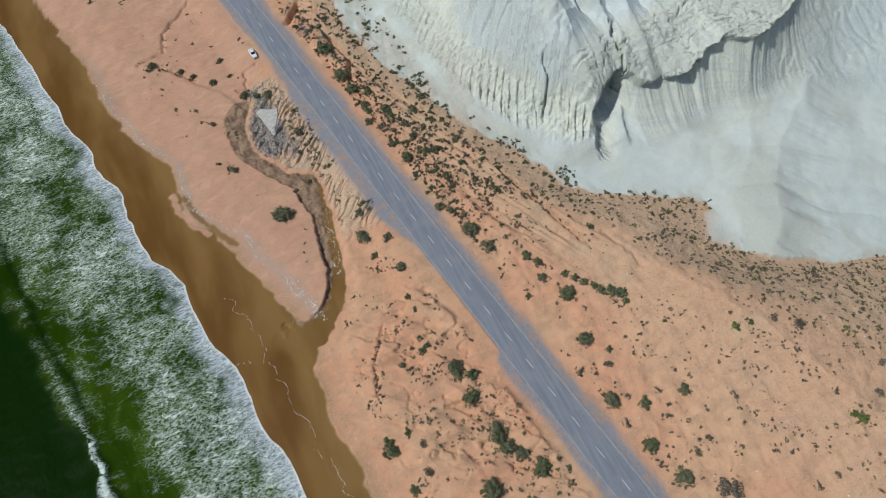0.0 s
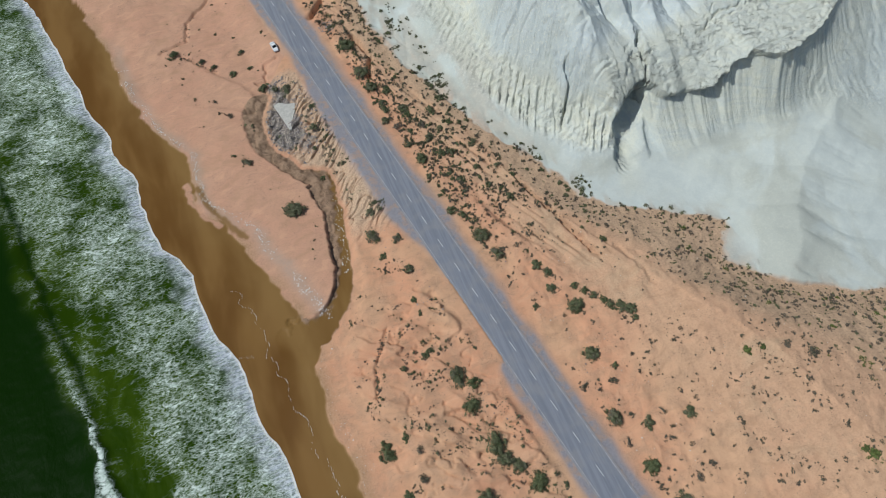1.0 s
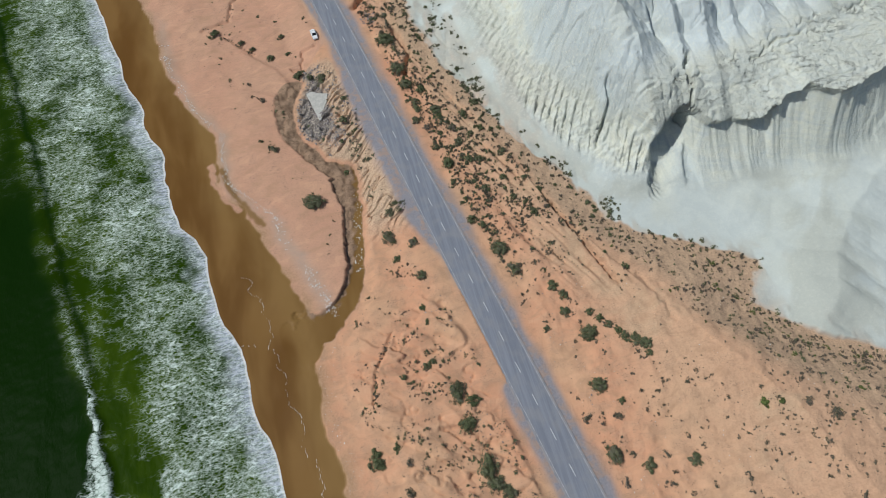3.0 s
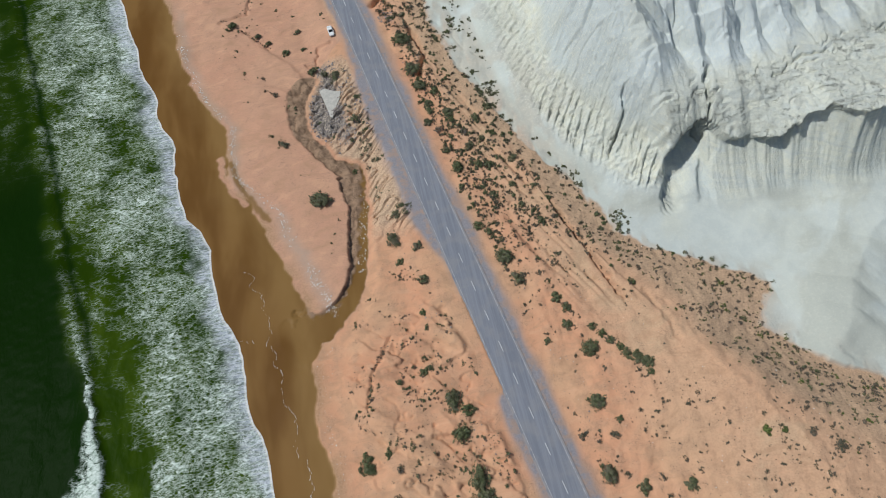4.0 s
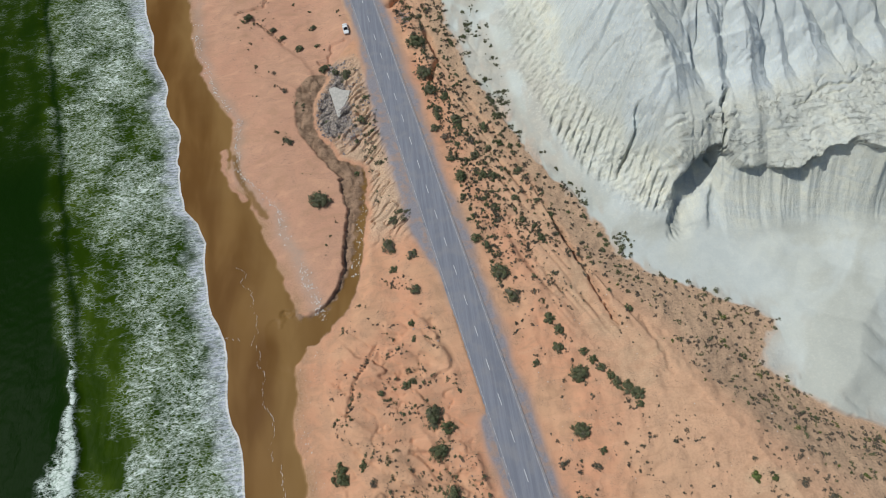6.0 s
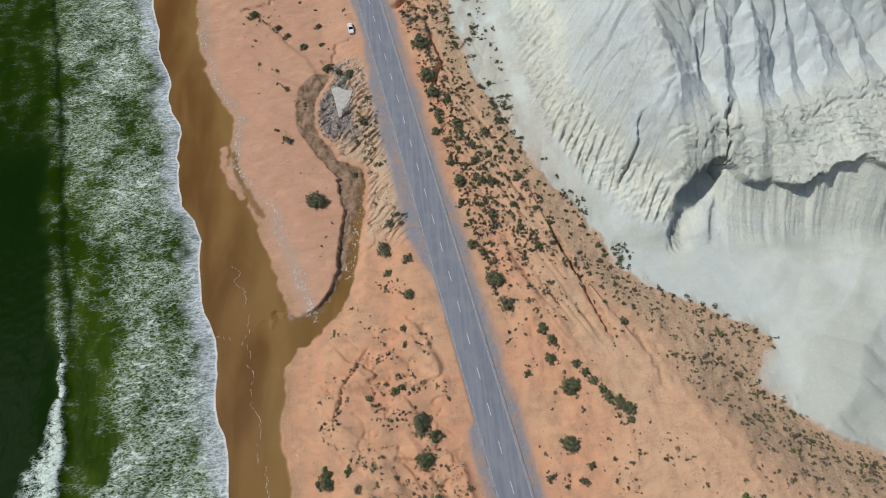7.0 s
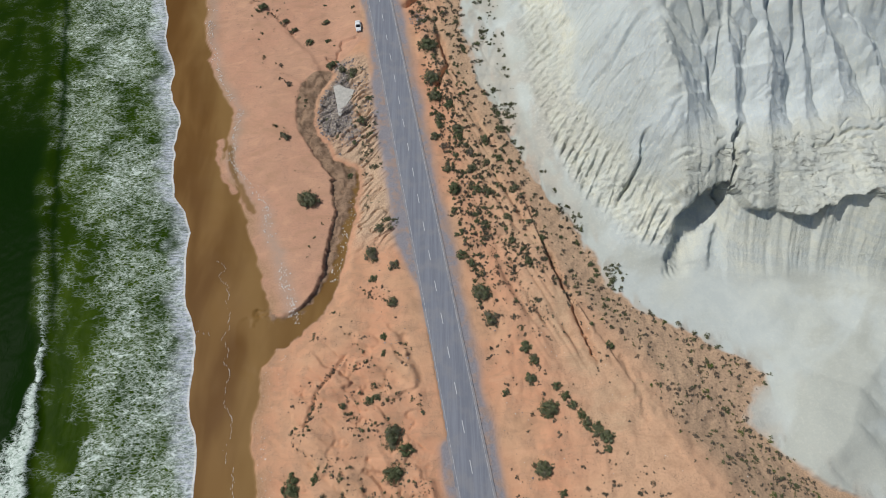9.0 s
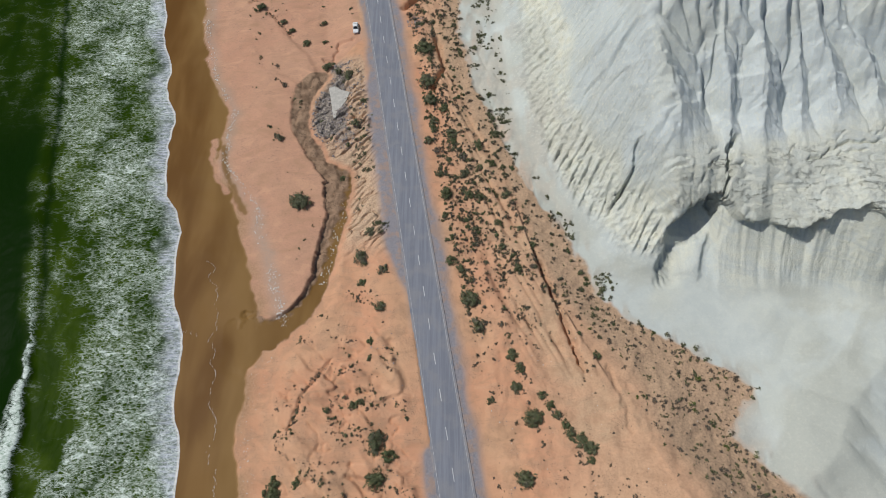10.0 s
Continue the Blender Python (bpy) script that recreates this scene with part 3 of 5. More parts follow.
    upper = s.node("ShaderNodeMix", 0, i0=s.attr("east"), i2=0.55, i3=0.85)
    clay = s.mix(s.math("MULTIPLY", s.attr("flute"), upper), clay, s.mix(s.attr("east"), (0.54, 0.59, 0.59), (0.62, 0.665, 0.66)))
    clay = s.mix(s.math("MULTIPLY", steep, s.ramp(streak, 0.42, 0.68, 0, 0.5)), clay, (0.50, 0.545, 0.54))
    clay = s.mix(s.math("MULTIPLY", steep, s.ramp(thread, 0.60, 0.66, 0, 0.22)), clay, (0.33, 0.35, 0.335))
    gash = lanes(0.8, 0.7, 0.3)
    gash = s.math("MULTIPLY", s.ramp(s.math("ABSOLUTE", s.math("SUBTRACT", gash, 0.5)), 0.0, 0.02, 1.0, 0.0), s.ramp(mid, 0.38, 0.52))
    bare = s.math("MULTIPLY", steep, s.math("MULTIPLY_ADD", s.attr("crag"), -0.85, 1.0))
    tan = s.mix(s.ramp(fine, 0.38, 0.66), (0.76, 0.745, 0.61), (0.67, 0.66, 0.54))
    tan = s.mix(s.ramp(beds, 0.45, 0.62, 0, 0.6), tan, (0.52, 0.535, 0.49))
    clay = s.mix(s.math("MULTIPLY", s.attr("yellow"), s.ramp(mid, 0.3, 0.65, 0.5, 1.0)), clay, tan)
    clay = s.mix(s.ramp(s.noise(0.05, 4, 0.6), 0.42, 0.66, 0, 0.6), clay, s.mix(fine, (0.56, 0.57, 0.495), (0.51, 0.525, 0.46)))
    calm = s.math("MULTIPLY", s.attr("white"), s.math("SUBTRACT", 1.0, steep))
    clay = s.mix(s.math("MULTIPLY", calm, s.ramp(s.noise(0.028, 5, 0.55, warp=1.0), 0.45, 0.56, 0.4, 0.95)), clay, s.mix(s.ramp(fine, 0.35, 0.7), (0.465, 0.472, 0.412), (0.435, 0.447, 0.398)))
    clay = s.mix(s.ramp(s.attr("rim"), 0.0, 0.5, 0, 0.75), clay, s.mix(s.ramp(mid, 0.35, 0.65), (0.49, 0.45, 0.375), (0.44, 0.42, 0.365)))
    clay = s.mix(s.ramp(s.attr("rim"), 0.55, 1.0, 0, 0.85), clay, s.mix(s.ramp(fine, 0.4, 0.66), (0.58, 0.43, 0.32), (0.47, 0.37, 0.29)))
    clay = s.mix(s.ramp(grit, 0.6, 0.8, 0, 0.25), clay, (0.36, 0.36, 0.33))
    # gash lines darkened in the colour, for the shade inside them
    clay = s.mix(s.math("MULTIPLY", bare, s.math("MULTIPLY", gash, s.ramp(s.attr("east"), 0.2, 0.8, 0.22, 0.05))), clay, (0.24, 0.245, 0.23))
    crack = s.noise(0.8, 6, 0.7, at=s.place((0.6, 1.4, 1.2)), warp=0.8)
    joint = s.noise(0.17, 9, 0.72, at=s.place((0.55, 1.6, 1.4)), warp=0.5)
    split = s.math("MULTIPLY", s.ramp(s.math("ABSOLUTE", s.math("SUBTRACT", joint, 0.5)), 0.0, 0.008, 1.0, 0.0), s.ramp(s.noise(0.13, 3, 0.6), 0.48, 0.58))
    clay = s.mix(s.math("MULTIPLY", s.ramp(s.noise(4.5, 4, 0.7), 0.50, 0.66, 0, 0.30), s.math("MULTIPLY_ADD", steep, 0.6, 0.4)), clay, (0.38, 0.385, 0.345))
    clay = s.mix(s.math("MULTIPLY", s.ramp(s.noise(1.3, 5, 0.7), 0.50, 0.66, 0, 0.55), s.math("MULTIPLY_ADD", steep, 0.75, 0.25)), clay, (0.72, 0.71, 0.605))
    clay = s.mix(s.math("MULTIPLY", s.attr("crag"), s.math("MULTIPLY", split, 0.7)), clay, (0.13, 0.125, 0.11))
    clay = s.mix(s.math("MULTIPLY", s.attr("crag"), s.ramp(s.math("ABSOLUTE", s.math("SUBTRACT", crack, 0.5)), 0.0, 0.012, 0.45, 0.0)), clay, (0.20, 0.19, 0.165))
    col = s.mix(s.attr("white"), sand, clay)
    col = s.mix(s.math("MULTIPLY", s.attr("damp"), 0.8), col, s.mix(s.ramp(fine, 0.4, 0.62), (0.43, 0.275, 0.165), (0.34, 0.205, 0.115)))
    col = s.mix(s.math("MULTIPLY", s.attr("shingle"), s.ramp(grit, 0.35, 0.6, 0.2, 0.9)), col, (0.40, 0.30, 0.235))
    # broken rock and ribs under the road
    rock = s.mix(s.ramp(s.noise(1.6, 6, 0.7), 0.4, 0.65), (0.17, 0.145, 0.125), (0.42, 0.36, 0.30))
    col = s.mix(s.attr("rock"), col, rock)
    col = s.mix(s.math("MULTIPLY", s.attr("ribs"), 0.8), col, s.mix(s.ramp(fine, 0.4, 0.65), (0.56, 0.42, 0.29), (0.36, 0.26, 0.18)))
    # gravel shoulders
    stones = s.mix(s.ramp(fine, 0.35, 0.7), (0.235, 0.222, 0.24), (0.29, 0.272, 0.285))
    stones = s.mix(s.ramp(mid, 0.44, 0.66, 0, 0.75), stones, (0.38, 0.265, 0.205))
    stones = s.mix(s.ramp(s.attr("gravel"), 0.35, 0.95, 0.75, 0.0), stones, (0.40, 0.28, 0.22))
    col = s.mix(s.attr("gravel"), col, stones)
    # mud and wet sand
    mud = s.mix(s.ramp(s.noise(0.4, 5, 0.55), 0.42, 0.64), (0.31, 0.205, 0.135), (0.20, 0.13, 0.085))
    mud = s.mix(s.ramp(s.math("ABSOLUTE", s.math("SUBTRACT", s.noise(0.3, 5, 0.6, warp=0.6), 0.5)), 0.0, 0.010, 0.75, 0.0), mud, (0.06, 0.04, 0.028))
    col = s.mix(s.attr("mud"), col, mud)
    damp = s.noise(0.07, 3, 0.45, at=s.place((1.6, 0.45, 1), 0.25), warp=0.3)
    soak = s.mix(s.ramp(damp, 0.36, 0.66), (0.125, 0.056, 0.010), (0.195, 0.102, 0.028))
    soak = s.mix(s.math("MULTIPLY", s.attr("shore"), 0.75), soak, s.mix(s.ramp(damp, 0.36, 0.66), (0.185, 0.100, 0.030), (0.235, 0.135, 0.045)))
    wet = s.node("ShaderNodeClamp", 0, i0=s.math("ADD", s.attr("wet"), s.attr("stream_wet")))
    col = s.mix(wet, col, soak)
    rough = s.node("ShaderNodeMapRange", 0, i0=wet, i1=0.0, i2=1.0, i3=0.95, i4=0.5)
    dryness = s.math("SUBTRACT", 1.0, wet)
    h = s.math("MULTIPLY", s.math("ADD", s.math("MULTIPLY", fine, 0.5), s.math("MULTIPLY", grit, 0.25)), s.ramp(mid, 0.3, 0.7, 0.15, 0.8))
    h = s.math("ADD", h, s.math("MULTIPLY", bare, s.math("ADD", s.math("MULTIPLY", thread, 0.12), s.math("MULTIPLY", streak, 0.2))))
    h = s.math("ADD", h, s.math("MULTIPLY", s.attr("crag"), s.math("ADD", s.math("MULTIPLY", crack, 0.3), s.math("MULTIPLY", beds, 0.5))))
    h = s.math("MULTIPLY", h, s.math("MULTIPLY_ADD", s.attr("beach"), -0.55, 1.0))
    h = s.math("MULTIPLY", h, s.math("MULTIPLY_ADD", s.math("MULTIPLY", calm, s.ramp(s.attr("rim"), 0.05, 0.4, 1.0, 0.0)), -0.6, 1.0))
    h = s.math("SUBTRACT", h, s.math("MULTIPLY", bare, s.math("MULTIPLY", gash, s.ramp(s.attr("east"), 0.2, 0.8, 0.18, 0.0))))
    h = s.math("SUBTRACT", h, s.math("MULTIPLY", s.attr("crag"), s.math("MULTIPLY", split, 0.4)))
    h = s.math("ADD", h, s.math("MULTIPLY", steep, s.math("ADD", s.math("MULTIPLY", s.noise(1.1, 6, 0.7), 0.5), s.math("MULTIPLY", s.noise(4.5, 4, 0.7), 0.25))))
    n = s.bump(s.math("MULTIPLY", h, dryness), 1.0, 0.45)
    s.bsdf.inputs["Specular IOR Level"].default_value = 0.08
    return s.done(col, rough, n)


def sea_material():
    s = Shade("sea_water")
    foam, deep, edge = s.attr("foam"), s.attr("deep"), s.attr("edge")
    flow = s.place((0.72, 1.3, 1.0), 0.12)

    def threads(scale, width, warp):
        n = s.noise(scale, 5, 0.62, at=flow, warp=warp)
        return n, s.ramp(s.math("ABSOLUTE", s.math("SUBTRACT", n, 0.5)), 0.0, width, 1.0, 0.0)

    drift = s.node("ShaderNodeTexNoise", "Color", Vector=flow, Scale=0.35, Detail=4.0, Roughness=0.6)
    swirl = s.node("ShaderNodeVectorMath", 0, settings=(("operation", "MULTIPLY_ADD"),), i0=drift, i1=(3.0, 3.0, 0.0), i2=flow)
    cells = s.node("ShaderNodeTexVoronoi", "Distance", settings=(("feature", "DISTANCE_TO_EDGE"),), Vector=swirl, Scale=0.95)
    t1 = s.ramp(s.math("ADD", cells, s.math("MULTIPLY_ADD", s.noise(0.9, 3, 0.6, at=flow), 0.5, -0.25)), -0.04, 0.20, 1.0, 0.0)
    n2, t2 = threads(0.55, 0.05, 1.3)
    n3, t3 = threads(1.2, 0.06, 0.9)
    patch = s.noise(0.085, 4, 0.55, at=s.place((1, 0.7, 1)), warp=0.4)
    dense = s.math("ADD", s.math("ADD", foam, s.math("MULTIPLY_ADD", patch, 2.6, -1.3)), s.math("MULTIPLY_ADD", s.noise(0.28, 3, 0.55, at=flow, warp=0.8), 2.6, -1.3))
    grain = s.math("MULTIPLY", s.ramp(n3, 0.32, 0.54, 0.35, 1.0), s.ramp(s.noise(2.6, 4, 0.65, at=flow, warp=0.8), 0.34, 0.54, 0.6, 1.0))
    curd = s.noise(0.38, 9, 0.74, at=flow, warp=1.6)
    curd = s.math("ADD", s.math("MULTIPLY", curd, 0.7), s.math("MULTIPLY", n3, 0.3))
    bar = s.math("MULTIPLY_ADD", dense, -0.15, 0.655)
    white = s.ramp(s.math("SUBTRACT", curd, bar), -0.04, 0.09, 0.0, 1.0)
    veins = s.math("MULTIPLY", s.math("MULTIPLY", t1, grain), s.ramp(dense, -0.4, 0.8, 0.0, 0.75))
    white = s.math("MAXIMUM", white, veins)
    white = s.math("MAXIMUM", white, s.math("MULTIPLY", s.math("MULTIPLY", t2, grain), s.ramp(dense, 0.0, 0.8, 0.0, 0.9)))
    white = s.math("MULTIPLY", white, s.math("SUBTRACT", 0.92, s.math("MULTIPLY", deep, s.ramp(foam, 0.2, 0.9, 0.97, 0.0))))
    comb = s.noise(1.0, 5, 0.65, at=s.place((0.35, 1.6, 1.0), 0.2), warp=0.5)
    sheet = s.math("MULTIPLY", edge, s.ramp(comb, 0.38, 0.62, 0.30, 0.95))
    water = s.mix(s.ramp(patch, 0.35, 0.65), (0.018, 0.040, 0.0015), (0.044, 0.075, 0.005))
    # darkens deep water, and the shade painted in front of the breaker
    water = s.mix(deep, water, (0.0048, 0.0175, 0.0016))
    col = s.mix(white, water, s.mix(s.ramp(n3, 0.3, 0.7), (0.36, 0.45, 0.37), (0.74, 0.80, 0.75)))
    col = s.mix(sheet, col, s.mix(s.ramp(n3, 0.35, 0.65), (0.42, 0.45, 0.52), (0.64, 0.66, 0.72)))
    col = s.mix(s.attr("brink"), col, (0.80, 0.76, 0.70))
    rough = s.math("MULTIPLY_ADD", s.math("MAXIMUM", white, sheet), 0.4, 0.32)
    rip = s.math("ADD", s.noise(0.55, 5, 0.6, at=s.place((1.4, 0.7, 1))), s.math("MULTIPLY", white, 0.35))
    s.bsdf.inputs["Specular IOR Level"].default_value = 0.008
    return s.done(col, rough, s.bump(rip, 0.35, 0.3), IOR=1.33)


def asphalt_material():
    s = Shade("asphalt")
    across = s.attr("across")
    fine, mid = s.noise(7.0, 6, 0.7), s.noise(0.3, 4)
    along = s.noise(1.0, 4, 0.6, at=s.place((1.6, 0.06, 1), -0.162))
    col = s.mix(s.ramp(along, 0.35, 0.68), (0.168, 0.178, 0.212), (0.220, 0.230, 0.265))
    col = s.mix(s.ramp(mid, 0.45, 0.7, 0, 0.5), col, (0.25, 0.245, 0.25))
    col = s.mix(s.ramp(fine, 0.5, 0.75, 0, 0.4), col, (0.10, 0.105, 0.12))
    dust = s.math("MULTIPLY", s.ramp(across, 3.1, 4.4), s.ramp(s.noise(0.5, 5), 0.3, 0.6))
    col = s.mix(dust, col, (0.30, 0.27, 0.26))
    return s.done(col, 0.85, s.bump(fine, 0.5, 0.02))


def plain_material(name, a, b, scale=3.0, rough=0.8, bump=0.3, depth=0.05, **more):
    s = Shade(name)
    n = s.noise(scale, 5, 0.65)
    return s.done(s.mix(s.ramp(n, 0.35, 0.68), a, b), rough, s.bump(n, bump, depth), **more)


LAND, SEA, ASPHALT = land_material(), sea_material(), asphalt_material()
PAINT = plain_material("worn_road_paint", (0.62, 0.62, 0.62), (0.40, 0.40, 0.41), 5.0)

FADED = plain_material("faded_road_paint", (0.42, 0.42, 0.43), (0.24, 0.24, 0.26), 1.2)


# ---- large structure ----
def grid_object(name, xs, ys, places, attrs, material, broken=None):
    """A sheet over the plan lines xs, ys."""
    nx, ny = len(xs), len(ys)
    mesh = bpy.data.meshes.new(name)
    k = np.arange(nx * ny).reshape(ny, nx)
    quads = np.stack([k[:-1, :-1], k[:-1, 1:], k[1:, 1:], k[1:, :-1]], -1).reshape(-1)
    count = (nx - 1) * (ny - 1)
    mesh.vertices.add(nx * ny)
    mesh.vertices.foreach_set("co", places.reshape(-1).astype(np.float32))
    mesh.loops.add(count * 4)
    mesh.loops.foreach_set("vertex_index", quads.astype(np.int32))
    mesh.polygons.add(count)
    mesh.polygons.foreach_set("loop_start", np.arange(0, count * 4, 4, dtype=np.int32))
    mesh.update(calc_edges=True)
    soft = np.ones((ny - 1, nx - 1), bool) if broken is None else broken[:-1, :-1] < 0.5
    mesh.polygons.foreach_set("use_smooth", soft.reshape(-1))
    for key, values in attrs.items():
        mesh.attributes.new(key, "FLOAT", "POINT").data.foreach_set("value", np.ascontiguousarray(values, np.float32).reshape(-1))
    mesh.materials.append(material)
    return new(name, mesh)


def lines(stretches, reach, growth=1.22):
    """Even lines over stretches (low, high, step), then wider and wider out to reach."""
    inner = np.concatenate([np.arange(low, high, step) for low, high, step in stretches])
    fore, aft = [], []
    for out, gap in ((fore, stretches[0][2]), (aft, stretches[-1][2])):
        while (out[-1] if out else 0) < reach:
            gap *= growth
            out.append((out[-1] if out else 0) + gap)
    return np.concatenate([inner[0] - np.array(fore[::-1]), inner, inner[-1] + np.array(aft)])


GX = lines([(-66, -40, 0.6), (-40, 56, 0.38), (56, 152, 0.30), (152, 172, 0.4), (172, 214, 0.7)], 2600)
GY = lines([(-42, 66, 0.36), (66, 136, 0.28), (136, 156, 0.38), (156, 212, 0.55)], 2600)
X, Y = np.meshgrid(GX, GY)
Z, masks = land(X, Y)
q, lip = masks["q"], masks["lip"]
snap = (np.abs(q) < 0.28) & (lip > 0.3)
Y2 = np.where(snap, Y - q, Y) + np.where(q > 0, -lip * np.exp(-np.maximum(q, 0) / 4.5), 0.75 * lip * np.exp(np.minimum(q, 0) / 2.2))
keep = {k: masks[k] for k in ("white", "shore", "wet", "gravel", "mud", "stream_wet", "rock", "ribs", "yellow", "fan", "crag", "damp", "rim", "pale", "beach", "flute", "shingle", "along", "east", "steep")}
ground = tagged(grid_object("ground", GX, GY, np.stack([X, Y2, Z], -1), keep, LAND, masks["ribs"]),
                "orange coastal sand, wet brown beach and pale eroded clay hills", "ground", kind="structure")


def sea_plan(X, Y):
    xs = curve_at(Y, SWASH) + 1.2 * vnoise(Y / 11, Y * 0, 3) + 0.25 * vnoise(Y / 2.9, Y * 0, 4)
    off = xs - X
    reach = off * mix(1.0, 0.66, smooth(80, 150, Y))
    front = np.interp(Y, [-60, 27, 44, 61, 82, 96, 135, 240], [-51, -63.5, -66.5, -69.5, -75, -79, -87, -111]) + 0.8 * vnoise(Y / 4, Y * 0, 201)
    b = X - front
    strength = np.interp(Y, [-60, 40, 54, 66, 84, 100, 112, 135, 150, 240], [1, 1, 0.8, 0.42, 0.16, 0.18, 0.05, 0.15, 0.08, 0.05])
    z = 0.10 + 0.16 * fbm(X / 9, Y / 20, 3, 202) * smooth(2, 14, off) + 0.04 * fbm(X / 1.5, Y / 1.5, 3, 203) * smooth(1, 6, off)
    z = z + 0.015 - 0.05 * np.clip(-off, 0, 8)
    z = z + 1.1 * (0.4 + 0.6 * strength) * np.exp(-np.where(b > 0, b / 1.2, -b / 4.5) ** 2)
    beyond = smooth(2.5, -3.5, b + 2.0 * vnoise(X / 5, Y / 9, 209))
    beyond = beyond * mix(1.0, 0.6, smooth(115, 160, Y))
    deep = np.maximum(0.3 * smooth(24, 46, reach + 7 * fbm(X / 22, Y / 30, 3, 204)), beyond)
    foam = 0.52 - 0.78 * smooth(13, 36, reach + 5 * vnoise(X / 14, Y / 14, 208)) + 0.25 * fbm(X / 12, Y / 16, 3, 205)
    foam = foam - 0.5 * smooth(38, 50, reach + 4 * vnoise(Y / 12, X / 12, 206))
    foam = foam - 0.7 * beyond
    curl = strength * np.exp(-np.where(b > 0, b / 0.9, -b / mix(0.8, 9.0, smooth(54, 26, Y))) ** 2)
    foam = np.maximum(foam, 2.5 * curl - 0.25 + 0.4 * fbm(X / 1.6, Y / 1.6, 3, 211) * smooth(0.1, 0.5, curl))
    heap = X - np.interp(Y, [-60, 20, 30, 50, 68, 80, 240], [-52, -60, -56, -45, -39, -32, -60]) + 2.5 * vnoise(X / 6, Y / 6, 212)
    foam = np.where(Y < 75, mix(foam - 0.04, np.maximum(foam, 0.78 + 0.25 * fbm(X / 8, Y / 8, 3, 213)), smooth(-1.5, 2, heap)), foam)
    # the wave's dark face and shadow, painted as a band into the deep mask
    deep = np.maximum(deep, 0.9 * np.exp(-((b - 2.6) / 1.3) ** 2) * (1 - smooth(0.3, 0.7, strength)))
    brink = np.exp(-((off - 0.0) / 0.22) ** 2) * (0.8 + 0.3 * vnoise(Y / 3, X / 3, 210))
    edge = (1 - smooth(0.5, 6.5, off + 2.2 * vnoise(Y / 4, X / 4, 207))) * 0.9
    return z, {"foam": foam, "deep": deep, "edge": np.clip(edge, 0, 1), "brink": np.clip(brink, 0, 1)}


SX, SY = lines([(-112, -68, 0.7), (-68, -10, 0.26)], 2600), lines([(-20, 235, 0.5)], 2600)
SX = SX[SX < 260]
A, B = np.meshgrid(SX, SY)
sz, sm = sea_plan(A, B)
limit = curve_at(B, SWASH) + 6
A2 = np.minimum(A, limit)
sz = np.where(A > limit, -0.6, sz)
tagged(grid_object("water", SX, SY, np.stack([A2, B, sz], -1), sm, SEA),
       "green sea with lacy white surf running up a brown beach", "sea", kind="structure")


def strip(name, offsets, ys, lift, material, across=False):
    """A band that follows the road, between two offsets from its middle."""
    ys = np.asarray(ys, float)
    us = np.linspace(*offsets)
    U, V = np.meshgrid(us, ys)
    x = road_x(V) + U / 0.987
    z = ROAD_Z - 0.012 * np.abs(U) + lift
    return grid_object(name, us, ys, np.stack([x, V, z], -1), {"across": np.abs(U)}, material)


road = tagged(strip("road", (-4.3, 4.3, 13), np.concatenate([[-2600, -900, -300], np.arange(-60, 261, 2.0), [400, 900, 2600]]), 0.03, ASPHALT),
              "two-lane grey asphalt coast road with worn white markings", "road", kind="structure")
for side in (-3.7, 3.75):
    line = strip("edge_line", (side - 0.07, side + 0.07, 2), np.arange(-60, 261, 4.0), 0.045, FADED)
    line.parent = road
for k in range(30):
    y = 47.0 - 9.0 * 10 + 9.0 * 0.987 * k
    dash = strip("lane_dash", (-0.09, 0.09, 2), [y - 1.45, y, y + 1.45], 0.045, PAINT)
    dash.parent = road


# ---- things: helpers ----
def part(name, bm, material, parent=None, label=""):
    """Links a bmesh as one mesh object, under a thing or part."""
    mesh = bpy.data.meshes.new(name)
    bm.to_mesh(mesh)
    bm.free()
    mesh.materials.append(material)
    ob = new(name, mesh)
    ob.parent = parent
    if label:
        tagged(ob, label)
    return ob


def raw(name, verts, faces, material, parent=None):
    mesh = bpy.data.meshes.new(name)
    mesh.from_pydata([tuple(v) for v in verts], [], [tuple(f) for f in faces])
    mesh.materials.append(material)
    ob = new(name, mesh)
    ob.parent = parent
    return ob


def leaf_cloud(rng, centres, radii, count, size):
    """Small bent leaf blades spread over lumps. Returns vertices and triangles."""
    centres, radii = np.asarray(centres, float), np.asarray(radii, float)
    pick = rng.choice(len(centres), count, p=radii ** 2 / (radii ** 2).sum())
    way = rng.normal(size=(count, 3))
    way[:, 2] = np.abs(way[:, 2]) * 0.9 + 0.05
    way /= np.linalg.norm(way, axis=1)[:, None]
    at = centres[pick] + way * (radii[pick] * rng.uniform(0.55, 1.08, count))[:, None] * np.array([1, 1, 0.85])
    side = np.cross(way, rng.normal(size=(count, 3)))
    side /= np.linalg.norm(side, axis=1)[:, None]
    tip = np.cross(side, way) + 0.5 * way * rng.uniform(-0.6, 1.0, (count, 1))
    big = (size * rng.uniform(0.6, 1.3, count))[:, None]
    v = np.stack([at - side * big * 0.5, at + side * big * 0.5, at + tip * big], 1).reshape(-1, 3)
    return v, np.arange(count * 3).reshape(-1, 3)


def foliage(name, a, b, c):
    s = Shade(name)
    tone = s.node("ShaderNodeObjectInfo", "Random")
    leaf = s.node("ShaderNodeNewGeometry", "Random Per Island")
    spot = s.noise(0.9, 3)
    col = s.mix(leaf, a, b)
    col = s.mix(s.math("MULTIPLY", tone, s.ramp(spot, 0.3, 0.7)), col, c)
    return s.done(col, 0.75)


